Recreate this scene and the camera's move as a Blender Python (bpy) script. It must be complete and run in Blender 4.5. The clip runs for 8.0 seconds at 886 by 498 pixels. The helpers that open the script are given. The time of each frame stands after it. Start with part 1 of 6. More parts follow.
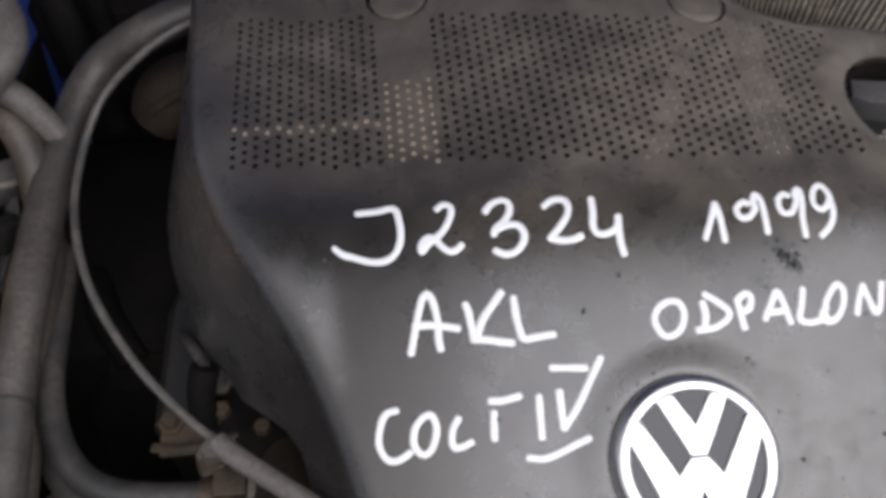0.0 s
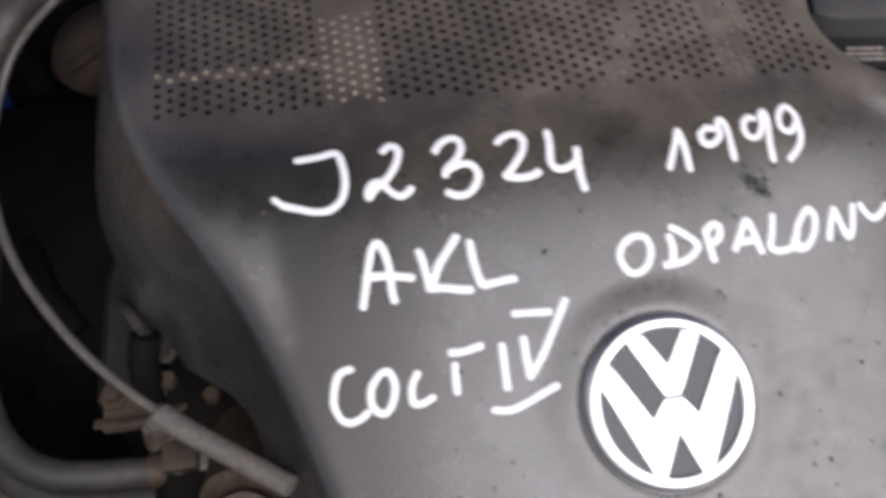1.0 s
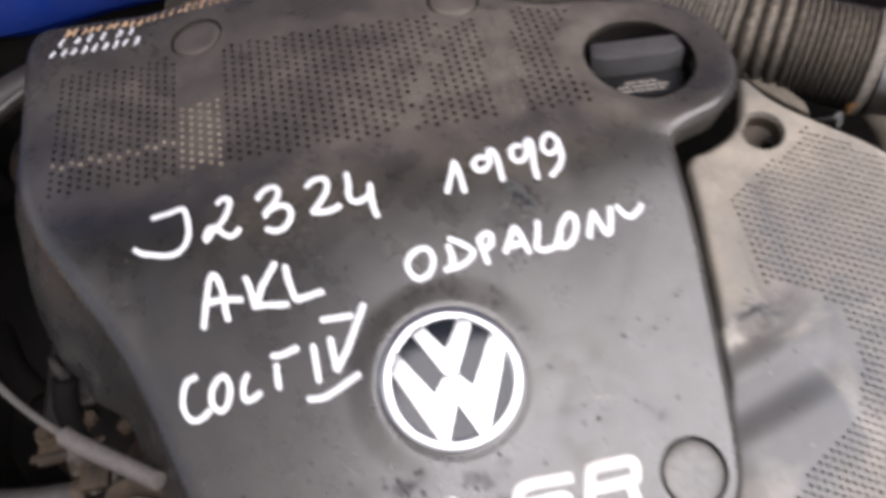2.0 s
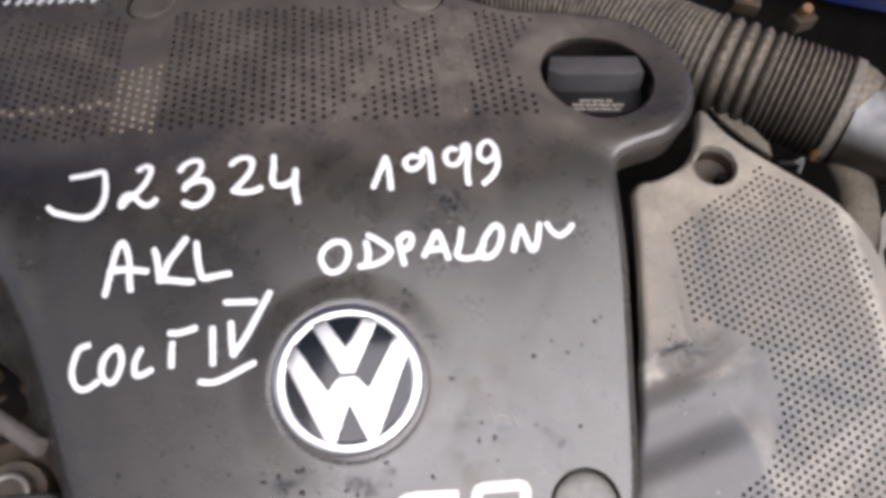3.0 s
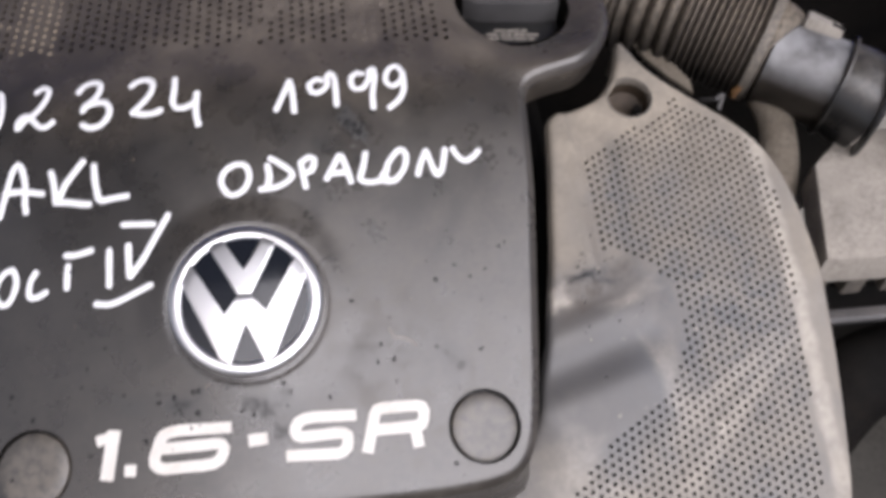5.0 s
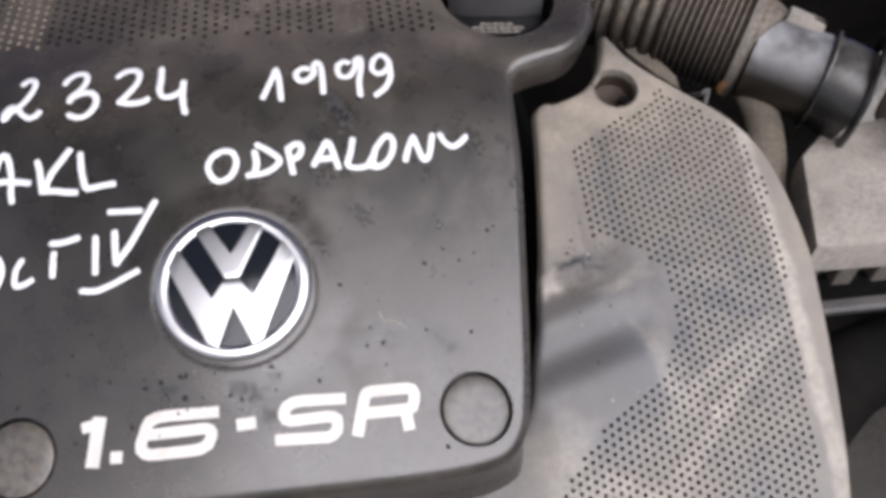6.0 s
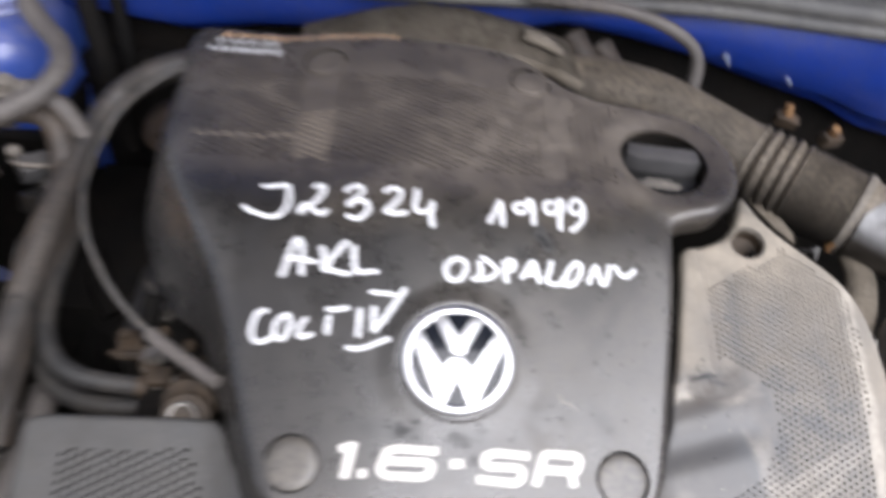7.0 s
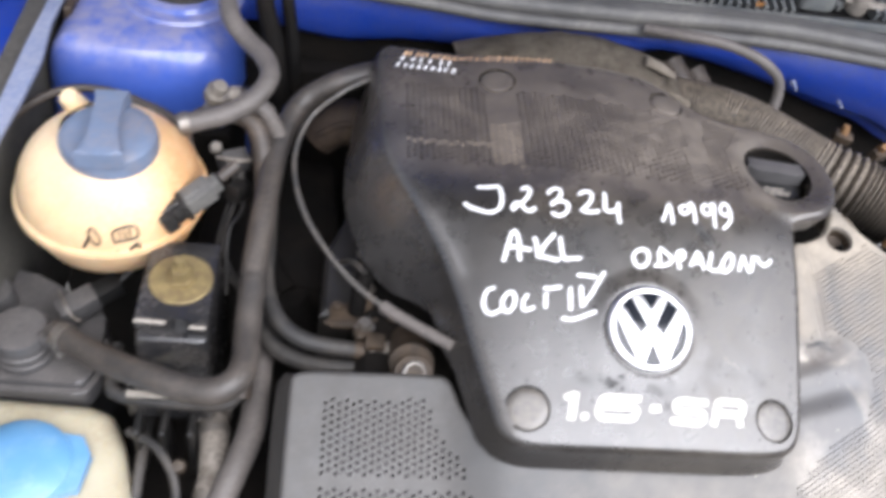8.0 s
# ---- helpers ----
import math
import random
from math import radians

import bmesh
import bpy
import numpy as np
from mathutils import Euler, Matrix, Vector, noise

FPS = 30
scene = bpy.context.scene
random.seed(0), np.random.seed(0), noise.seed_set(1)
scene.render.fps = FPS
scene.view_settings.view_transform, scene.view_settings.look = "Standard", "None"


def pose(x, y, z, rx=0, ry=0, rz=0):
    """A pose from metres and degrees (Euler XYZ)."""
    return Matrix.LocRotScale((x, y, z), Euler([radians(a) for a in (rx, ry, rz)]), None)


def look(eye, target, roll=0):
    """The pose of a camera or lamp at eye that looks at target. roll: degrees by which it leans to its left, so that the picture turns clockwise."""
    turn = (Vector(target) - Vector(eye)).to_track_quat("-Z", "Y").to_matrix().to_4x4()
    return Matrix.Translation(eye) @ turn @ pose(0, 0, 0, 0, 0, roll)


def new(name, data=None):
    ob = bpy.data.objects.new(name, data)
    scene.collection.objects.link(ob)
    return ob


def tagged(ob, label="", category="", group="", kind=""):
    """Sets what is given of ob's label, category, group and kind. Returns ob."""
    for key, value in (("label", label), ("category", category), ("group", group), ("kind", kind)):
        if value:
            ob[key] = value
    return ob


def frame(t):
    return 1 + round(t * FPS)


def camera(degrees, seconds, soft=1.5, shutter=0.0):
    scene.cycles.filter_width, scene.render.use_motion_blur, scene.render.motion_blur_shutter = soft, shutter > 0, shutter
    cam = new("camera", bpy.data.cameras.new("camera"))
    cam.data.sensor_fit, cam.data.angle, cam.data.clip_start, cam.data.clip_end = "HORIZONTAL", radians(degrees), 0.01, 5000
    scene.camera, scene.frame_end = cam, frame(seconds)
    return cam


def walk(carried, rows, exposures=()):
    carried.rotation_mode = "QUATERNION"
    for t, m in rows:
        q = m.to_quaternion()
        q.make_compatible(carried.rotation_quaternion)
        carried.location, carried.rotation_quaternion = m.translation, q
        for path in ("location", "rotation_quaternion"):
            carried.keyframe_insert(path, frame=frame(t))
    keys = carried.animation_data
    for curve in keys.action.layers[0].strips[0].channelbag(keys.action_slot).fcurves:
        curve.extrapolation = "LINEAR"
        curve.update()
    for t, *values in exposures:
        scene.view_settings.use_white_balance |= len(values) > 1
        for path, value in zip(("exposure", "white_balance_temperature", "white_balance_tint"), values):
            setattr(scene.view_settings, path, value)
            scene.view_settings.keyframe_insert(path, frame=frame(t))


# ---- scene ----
# The engine cover's front face leans forward by SLOPE degrees; places marked "cover" are in its own frame.
SLOPE, FACE_HEIGHT = 22.0, 0.9
COVER = pose(0, 0, FACE_HEIGHT, SLOPE, 0, 0)

cam = camera(54.0, 8.0, soft=4.2, shutter=0.7)
PATH = [
    (0, -0.1355, 0.0216, 0.3818, 11.99, -3.95, -4.12),
    (0.5, -0.1567, 0.0457, 0.3547, 8.89, -6.64, -4.67),
    (1, -0.1296, 0.0210, 0.3543, 9.46, -5.98, -7.67),
    (1.5, -0.0690, 0.0027, 0.3702, 12.14, -2.18, -11.46),
    (2, -0.0209, -0.0537, 0.4362, 16.06, -0.55, -12.16),
    (2.2, -0.0100, -0.0748, 0.4423, 17.00, -0.32, -11.45),
    (3.3, 0.0261, -0.0578, 0.4135, 15.20, -3.15, -4.48),
    (3.5, 0.0193, -0.0630, 0.4074, 13.01, -3.49, -4.54),
    (4, 0.0270, -0.0927, 0.3984, 13.57, -4.20, -5.25),
    (4.5, 0.0469, -0.0878, 0.4042, 13.35, -4.81, -5.22),
    (5, 0.0559, -0.0851, 0.4162, 14.44, -4.05, -5.85),
    (5.2, 0.0591, -0.0987, 0.4154, 16.18, -4.10, -6.28),
    (6.3, 0.0529, -0.1165, 0.4101, 17.49, -4.13, -6.83),
    (6.5, 0.0380, -0.1239, 0.4265, 18.23, -4.00, -6.43),
    (6.7, 0.0107, -0.1122, 0.4604, 18.50, -4.50, -4.15),
    (7, -0.0363, -0.1265, 0.5518, 20.12, -3.28, 2.26),
    (7.3, -0.1121, -0.1470, 0.6236, 20.58, -4.20, 3.31),
    (7.5, -0.1623, -0.1417, 0.6567, 19.50, -5.36, 0.95),
    (8, -0.2736, -0.1752, 0.6670, 18.86, -8.95, 1.33),
]
walk(cam, [(t, COVER @ pose(x, y, z, rx, ry, rz)) for t, x, y, z, rx, ry, rz in PATH],
     [(0, 0.46, 6400, 12), (0.5, 0.61, 6450, 15), (1.5, 0.61, 6450, 15), (2, 0.97, 6500, 15), (3.5, 0.76, 6500, 16), (5, 0.62, 6450, 16), (6.5, 0.72, 6350, 14), (7.2, 1.37, 6300, 12), (8, 1.62, 6250, 12)])

# ---- light: bright overcast sky, the car's open bonnet above ----
world = bpy.data.worlds.new("overcast_sky")
scene.world = world
world.use_nodes = True
wn = world.node_tree.nodes
sky = wn.new("ShaderNodeTexSky")
sky.sky_type, sky.sun_disc = "NISHITA", False
sky.sun_elevation, sky.sun_rotation = radians(54), radians(218)
sky.air_density, sky.dust_density, sky.ozone_density = 1.0, 2.0, 1.0
wn["Background"].inputs["Strength"].default_value = 0.055
pale = wn.new("ShaderNodeHueSaturation")  # cloud cover takes most of the blue out
pale.inputs["Saturation"].default_value = 0.50
world.node_tree.links.new(sky.outputs[0], pale.inputs["Color"])
world.node_tree.links.new(pale.outputs[0], wn["Background"].inputs["Color"])
sun_data = bpy.data.lights.new("sun", "SUN")
sun_data.energy, sun_data.angle, sun_data.color = 3.0, radians(70), (1.0, 0.985, 1.0)
sun = new("sun", sun_data)
sun.matrix_world = look((2.1, -2.3, 5.2), (0, 0, 0.9))


# ---- helpers for meshes ----
def thing(name, label, category, at=(0, 0, 0), m=None, group="", kind=""):
    ob = new(name)
    ob.empty_display_size = 0.02
    ob.matrix_world = m if m is not None else Matrix.Translation(at)
    return tagged(ob, label, category, group, kind)


def finish(bm, name, mat, smooth=35):
    me = bpy.data.meshes.new(name)
    bmesh.ops.recalc_face_normals(bm, faces=bm.faces)
    bm.to_mesh(me)
    bm.free()
    for m in mat if isinstance(mat, (list, tuple)) else [mat]:
        me.materials.append(m)
    if smooth:
        me.shade_smooth()
        me.set_sharp_from_angle(angle=radians(smooth))
    return me


def part(name, bm, mat, parent=None, label="", m=None, smooth=35):
    """Links a bmesh, given in the parent's own frame, as one mesh object under it."""
    ob = new(name, finish(bm, name, mat, smooth))
    if parent is not None:
        ob.parent = parent
    if m is not None:
        ob.matrix_basis = m
    return tagged(ob, label)


def solo(name, bm, mat, label, category, m=None, kind="", group="", smooth=35):
    return tagged(part(name, bm, mat, None, label, m, smooth), label, category, group, kind)


def curve_points(points, step=0.006):
    """A smooth line through the points, in even short steps."""
    p = [Vector(q) for q in points]
    if len(p) == 2:
        n = max(2, int((p[1] - p[0]).length / step))
        return [p[0].lerp(p[1], i / n) for i in range(n + 1)]
    ext = [2 * p[0] - p[1]] + p + [2 * p[-1] - p[-2]]
    out = []
    for i in range(1, len(ext) - 2):
        a, b, c, d = ext[i - 1 : i + 3]
        n = max(2, int((c - b).length / step))
        for k in range(n):
            t = k / n
            out.append(0.5 * ((2 * b) + (c - a) * t + (2 * a - 5 * b + 4 * c - d) * t * t + (3 * b - a - 3 * c + d) * t**3))
    out.append(p[-1])
    return out


def tube(points, radius, seg=14, step=0.006, flat=1.0, bm=None, wobble=0.0, ribs=None, raw=False):
    """A round bar or hose along the points. radius: a number, or a function of the share of its length."""
    bm = bm or bmesh.new()
    line = [Vector(q) for q in points] if raw else curve_points(points, step)
    n = len(line)
    up = Vector((0, 0, 1))
    side = None
    rings = []
    for i, p in enumerate(line):
        d = (line[min(i + 1, n - 1)] - line[max(i - 1, 0)]).normalized()
        if side is None:
            side = d.cross(up if abs(d.z) < 0.9 else Vector((0, 1, 0))).normalized()
        else:
            side = (side - d * side.dot(d)).normalized()
        top = side.cross(d)
        r = radius(i / (n - 1)) if callable(radius) else radius
        if ribs:
            r += ribs(i)
        if wobble:
            r *= 1 + wobble * noise.noise(p * 60)
        rings.append([bm.verts.new(p + side * (r * math.cos(a)) + top * (r * flat * math.sin(a)))
                      for a in (2 * math.pi * k / seg for k in range(seg))])
    for a, b in zip(rings, rings[1:]):
        for k in range(seg):
            bm.faces.new((a[k], a[(k + 1) % seg], b[(k + 1) % seg], b[k]))
    bm.faces.new(rings[0][::-1])
    bm.faces.new(rings[-1])
    return bm


def lathe(profile, seg=32, m=None, bm=None, close=True):
    """A turned shape: profile of (radius, height)."""
    bm = bm or bmesh.new()
    m = m or Matrix()
    rings = []
    for r, z in profile:
        if r < 1e-6:
            rings.append([bm.verts.new(m @ Vector((0, 0, z)))])
        else:
            rings.append([bm.verts.new(m @ Vector((r * math.cos(2 * math.pi * k / seg), r * math.sin(2 * math.pi * k / seg), z))) for k in range(seg)])
    for a, b in zip(rings, rings[1:]):
        for k in range(seg):
            k2 = (k + 1) % seg
            if len(a) == 1 and len(b) > 1:
                bm.faces.new((a[0], b[k], b[k2]))
            elif len(b) == 1 and len(a) > 1:
                bm.faces.new((a[k], a[k2], b[0]))
            elif len(a) > 1:
                bm.faces.new((a[k], a[k2], b[k2], b[k]))
    if close:
        for ring in (rings[0], rings[-1]):
            if len(ring) > 2:
                bm.faces.new(ring)
    return bm


def block(x0, x1, y0, y1, z0, z1, bevel=0.003, seg=2, taper=0.0, bm=None, m=None):
    """A box with rounded edges; taper: how far its top is drawn in."""
    own = bmesh.new()
    bmesh.ops.create_cube(own, size=1)
    for v in own.verts:
        t = taper if v.co.z > 0 else 0
        v.co = Vector((x0 + t if v.co.x < 0 else x1 - t, y0 + t if v.co.y < 0 else y1 - t, z0 if v.co.z < 0 else z1))
    if bevel:
        bmesh.ops.bevel(own, geom=own.edges[:], offset=bevel, segments=seg, profile=0.6, affect="EDGES")
    if m is not None:
        own.transform(m)
    if bm is None:
        return own
    return join(bm, own)


def join(bm, other):
    made = {}
    for v in other.verts:
        made[v] = bm.verts.new(v.co)
    for f in other.faces:
        bm.faces.new([made[v] for v in f.verts])
    other.free()
    return bm


def prism(outline, z0, z1, bevel=0.003, seg=2, m=None):
    """An upright body on a flat outline."""
    bm = bmesh.new()
    low = [bm.verts.new((x, y, z0)) for x, y in outline]
    high = [bm.verts.new((x, y, z1)) for x, y in outline]
    n = len(outline)
    bm.faces.new(low[::-1])
    cap = bm.faces.new(high)
    for k in range(n):
        bm.faces.new((low[k], low[(k + 1) % n], high[(k + 1) % n], high[k]))
    if bevel:
        bmesh.ops.bevel(bm, geom=cap.edges[:], offset=bevel, segments=seg, profile=0.6, affect="EDGES")
    if m is not None:
        bm.transform(m)
    return bm


def rounded(points, step=0.004, cut=0.35):
    """A closed outline with its corners rounded off, in even steps (two dimensions)."""
    p = [np.array(q, float) for q in points]
    for _ in range(3):
        p = [q for a, b in zip(p, p[1:] + p[:1]) for q in (a * (1 - 0.25) + b * 0.25, a * 0.25 + b * 0.75)]
    p = np.array(p + p[:1])
    along = np.r_[0, np.cumsum(np.hypot(*np.diff(p, axis=0).T))]
    n = int(along[-1] / step)
    at = np.linspace(0, along[-1], n, endpoint=False)
    return np.stack([np.interp(at, along, p[:, 0]), np.interp(at, along, p[:, 1])], -1)


def eased(points, share=0.2):
    """The same outline with extra points near its corners, so that rounding keeps its form."""
    out = []
    for (x0, y0), (x1, y1) in zip(points, points[1:] + points[:1]):
        out += [(x0, y0), (x0 + (x1 - x0) * share, y0 + (y1 - y0) * share), (x1 + (x0 - x1) * share, y1 + (y0 - y1) * share)]
    return out


def inside(poly, pts):
    """Which points lie in the closed outline."""
    x, y = np.asarray(pts, float).T
    hit = np.zeros(len(x), bool)
    for (x0, y0), (x1, y1) in zip(poly, np.roll(poly, -1, 0)):
        over = (y0 > y) != (y1 > y)
        hit ^= over & (x < (x1 - x0) * (y - y0) / (y1 - y0 + 1e-15) + x0)
    return hit


def outward(poly):
    """Unit normals of a closed outline, pointing out of it."""
    d = np.roll(poly, -1, 0) - np.roll(poly, 1, 0)
    d /= np.hypot(*d.T)[:, None] + 1e-12
    n = np.stack([d[:, 1], -d[:, 0]], -1)
    area = np.sum(poly[:, 0] * np.roll(poly[:, 1], -1) - np.roll(poly[:, 0], -1) * poly[:, 1])
    return n if area > 0 else -n


def shell(outline, height, rings, holes=(), hole_r=0.0011, hole_depth=0.003, sides=7, grid=0.006, cuts=(), dial=None):
    """A moulded plastic panel: a top that follows height(x, y) inside the outline, drilled with small holes and larger
    round cuts (x, y, r), and an edge that falls off in rings of (inward, down), each a number or a function of the outline's normal."""
    from mathutils.geometry import delaunay_2d_cdt
    n = outward(outline)
    r0 = rings[0][0]
    inset = np.array([r0(nx, ny, x, y) if callable(r0) else r0 for (nx, ny), (x, y) in zip(n, outline)])
    top = outline - n * inset[:, None]
    holes, cuts = np.reshape(holes, (-1, 2)), np.reshape(cuts, (-1, 3))
    hole_rs = np.broadcast_to(np.asarray(hole_r, float), (len(holes),))
    lo, hi = top.min(0), top.max(0)
    gx, gy = np.meshgrid(np.arange(lo[0], hi[0], grid), np.arange(lo[1], hi[1], grid))
    g = np.stack([gx.ravel(), gy.ravel()], -1)
    g = g[inside(top, g)]
    near = np.min(np.hypot(g[:, None, 0] - top[None, ::2, 0], g[:, None, 1] - top[None, ::2, 1]), 1) > grid * 0.6
    g = g[near]
    if len(holes):
        g = g[[np.min(np.hypot(*(holes - q).T)) > np.max(hole_rs) * 1.6 for q in g]]
    for cx, cy, cr in cuts:
        g = g[np.hypot(g[:, 0] - cx, g[:, 1] - cy) > cr + grid * 0.5]
    if dial:
        # even rings of points where the panel rises round a centre
        g = g[np.hypot(g[:, 0] - dial[0], g[:, 1] - dial[1]) > dial[2] + grid * 0.4]
        rings_xy = [(dial[0] + r * math.cos(2 * math.pi * k / 72), dial[1] + r * math.sin(2 * math.pi * k / 72)) for r in np.arange(0.02, dial[2] + 1e-6, 0.0016) for k in range(72)]
        g = np.concatenate([g, rings_xy])
    a = 2 * np.pi * np.arange(sides) / sides
    hole_pts = (holes[:, None] + hole_rs[:, None, None] * np.stack([np.cos(a), np.sin(a)], -1)).reshape(-1, 2)
    cut_pts, cut_ids = [], []
    start = len(top) + len(g) + len(hole_pts)
    for cx, cy, cr in cuts:
        b = 2 * np.pi * np.arange(40) / 40
        cut_pts.append(np.stack([cx + cr * np.cos(b), cy + cr * np.sin(b)], -1))
        cut_ids.append(list(range(start, start + 40)))
        start += 40
    allp = np.concatenate([top, g, hole_pts, *cut_pts])
    edges = [(i, (i + 1) % len(top)) for i in range(len(top))]
    for ids in cut_ids:
        edges += list(zip(ids, ids[1:] + ids[:1]))
    verts, _, faces, *_ = delaunay_2d_cdt([Vector(p) for p in allp], edges, [], 0, 1e-7)
    vxy = np.array([tuple(v) for v in verts])
    tri = np.array([f for f in faces if len(f) == 3])
    mid = vxy[tri].mean(1)
    keep = inside(top, mid)
    if len(holes):
        bad = np.zeros(len(mid), bool)
        for k in range(0, len(mid), 2000):
            d = np.hypot(mid[k : k + 2000, None, 0] - holes[None, :, 0], mid[k : k + 2000, None, 1] - holes[None, :, 1]) / hole_rs
            bad[k : k + 2000] = d.min(1) < 0.93
        keep &= ~bad
    for cx, cy, cr in cuts:
        keep &= np.hypot(mid[:, 0] - cx, mid[:, 1] - cy) > cr
    bm = bmesh.new()
    bv = [bm.verts.new((x, y, height(x, y))) for x, y in vxy]
    for f in tri[keep]:
        bm.faces.new([bv[i] for i in f])
    def walls(loop, depth):
        low = [bm.verts.new(v.co - Vector((0, 0, depth))) for v in loop]
        for k in range(len(loop)):
            k2 = (k + 1) % len(loop)
            bm.faces.new((loop[k], loop[k2], low[k2], low[k]))
        return low
    tree = {}
    for i, v in enumerate(vxy):
        tree.setdefault((round(v[0], 5), round(v[1], 5)), i)
    def find(p):
        k = tree.get((round(p[0], 5), round(p[1], 5)))
        return bv[k if k is not None else int(np.argmin(np.hypot(vxy[:, 0] - p[0], vxy[:, 1] - p[1])))]
    for h in range(len(holes)):
        ring = [find(q) for q in hole_pts[h * sides : (h + 1) * sides]]
        if len(set(ring)) == sides:
            walls(ring, hole_depth)
    for pts in cut_pts:
        walls([find(q) for q in pts], 0.012)
    last = [find(q) for q in top]
    for r, drop in rings[1:]:
        loop = []
        for (x, y), (nx, ny), (tx, ty) in zip(outline, n, top):
            rr = r(nx, ny, x, y) if callable(r) else r
            dd = drop(nx, ny, x, y) if callable(drop) else drop
            loop.append(bm.verts.new((x - nx * rr, y - ny * rr, height(tx, ty) - dd)))
        for k in range(len(loop)):
            k2 = (k + 1) % len(loop)
            if last[k] is not last[k2]:
                bm.faces.new((last[k], last[k2], loop[k2], loop[k]))
        last = loop
    loose = [v for v in bm.verts if not v.link_faces]
    bmesh.ops.delete(bm, geom=loose, context="VERTS")
    return bm


def hole_grid(region, dx, dy, keep=None, turn=0.0):
    """Staggered rows of hole centres inside a region."""
    region = np.array(region, float)
    c, s = math.cos(turn), math.sin(turn)
    back = region @ np.array([[c, -s], [s, c]])
    lo, hi = back.min(0), back.max(0)
    pts = [(lo[0] + i * dx, lo[1] + j * dy + (dy / 2 if i % 2 else 0)) for i in range(int((hi[0] - lo[0]) / dx) + 1) for j in range(int((hi[1] - lo[1]) / dy) + 1)]
    pts = np.array(pts) @ np.array([[c, s], [-s, c]])
    pts = pts[inside(region, pts)]
    return np.array([p for p in pts if keep is None or keep(*p)])


# ---- materials ----
def material(name, base, rough=0.5, metal=0.0, vary=0.15, scale=40.0, fine=400.0, bump=0.15, dirt=None, dirt_amount=0.0, dirt_scale=12.0,
             dirt_soft=0.12, coat=0.0, rough_vary=0.15, transmission=0.0, subsurface=0.0, depth=0.0004, spec=0.5, upward=0.0):
    """A worn surface: base colour broken up at two scales, fine relief, and patches of dirt; upward: how much more the
    dirt colour lies on what faces up.
    """
    m = bpy.data.materials.new(name)
    m.use_nodes = True
    n, l = m.node_tree.nodes, m.node_tree.links
    b = n["Principled BSDF"]
    co = n.new("ShaderNodeTexCoord")

    def tex(s, detail=5.0, roughness=0.6):
        t = n.new("ShaderNodeTexNoise")
        t.inputs["Scale"].default_value, t.inputs["Detail"].default_value, t.inputs["Roughness"].default_value = s, detail, roughness
        l.new(co.outputs["Object"], t.inputs["Vector"])
        return t.outputs["Fac"]

    def ramp(x, lo, hi):
        r = n.new("ShaderNodeMapRange")
        r.inputs["From Min"].default_value, r.inputs["From Max"].default_value = lo, hi
        l.new(x, r.inputs["Value"])
        return r.outputs["Result"]

    def mix(f, a, c):
        x = n.new("ShaderNodeMix")
        x.data_type = "RGBA"
        for s, v in ((0, f), (6, a), (7, c)):
            if hasattr(v, "links"):
                l.new(v, x.inputs[s])
            else:
                x.inputs[s].default_value = v if s == 0 else (*v, 1)
        return x.outputs[2]

    def math_node(op, a, c):
        x = n.new("ShaderNodeMath")
        x.operation = op
        for k, v in enumerate((a, c)):
            if hasattr(v, "links"):
                l.new(v, x.inputs[k])
            else:
                x.inputs[k].default_value = v
        return x.outputs[0]

    dark, light = tuple(c * (1 - vary) for c in base), tuple(min(1, c * (1 + vary)) for c in base)
    colour = mix(ramp(tex(scale), 0.35, 0.65), dark, light)
    colour = mix(math_node("MULTIPLY", ramp(tex(fine, 2.0), 0.45, 0.75), 0.35), colour, tuple(c * (1 - 1.6 * vary) for c in base))
    roughness = math_node("ADD", rough - rough_vary / 2, math_node("MULTIPLY", tex(scale * 1.7), rough_vary))
    if dirt:
        f = ramp(tex(dirt_scale, 8.0, 0.65), 0.62 - 0.3 * dirt_amount - dirt_soft, 0.62 - 0.3 * dirt_amount + dirt_soft)
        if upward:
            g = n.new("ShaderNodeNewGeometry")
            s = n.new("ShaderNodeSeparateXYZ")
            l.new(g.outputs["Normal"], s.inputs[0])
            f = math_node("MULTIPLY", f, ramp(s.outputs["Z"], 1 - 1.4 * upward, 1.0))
        f = math_node("MULTIPLY", f, min(1.0, 0.35 + dirt_amount))
        f = math_node("MULTIPLY", f, ramp(tex(fine * 0.6, 3.0), 0.25, 0.6))
        colour = mix(f, colour, dirt)
        roughness = math_node("MAXIMUM", roughness, math_node("MULTIPLY", f, 0.85))
    l.new(colour, b.inputs["Base Color"])
    l.new(roughness, b.inputs["Roughness"])
    b.inputs["Metallic"].default_value = metal
    b.inputs["Coat Weight"].default_value = coat
    b.inputs["Coat Roughness"].default_value = 0.12
    b.inputs["Specular IOR Level"].default_value = spec
    b.inputs["Transmission Weight"].default_value = transmission
    if subsurface:
        b.inputs["Subsurface Weight"].default_value = subsurface
        b.inputs["Subsurface Radius"].default_value = (0.02, 0.012, 0.006)
        b.inputs["Subsurface Scale"].default_value = 0.5
    if bump:
        h = math_node("ADD", tex(fine * 1.5, 2.0), math_node("MULTIPLY", tex(scale * 2), 0.6))
        k = n.new("ShaderNodeBump")
        k.inputs["Strength"].default_value, k.inputs["Distance"].default_value = bump, depth
        l.new(h, k.inputs["Height"])
        l.new(k.outputs["Normal"], b.inputs["Normal"])
    return m


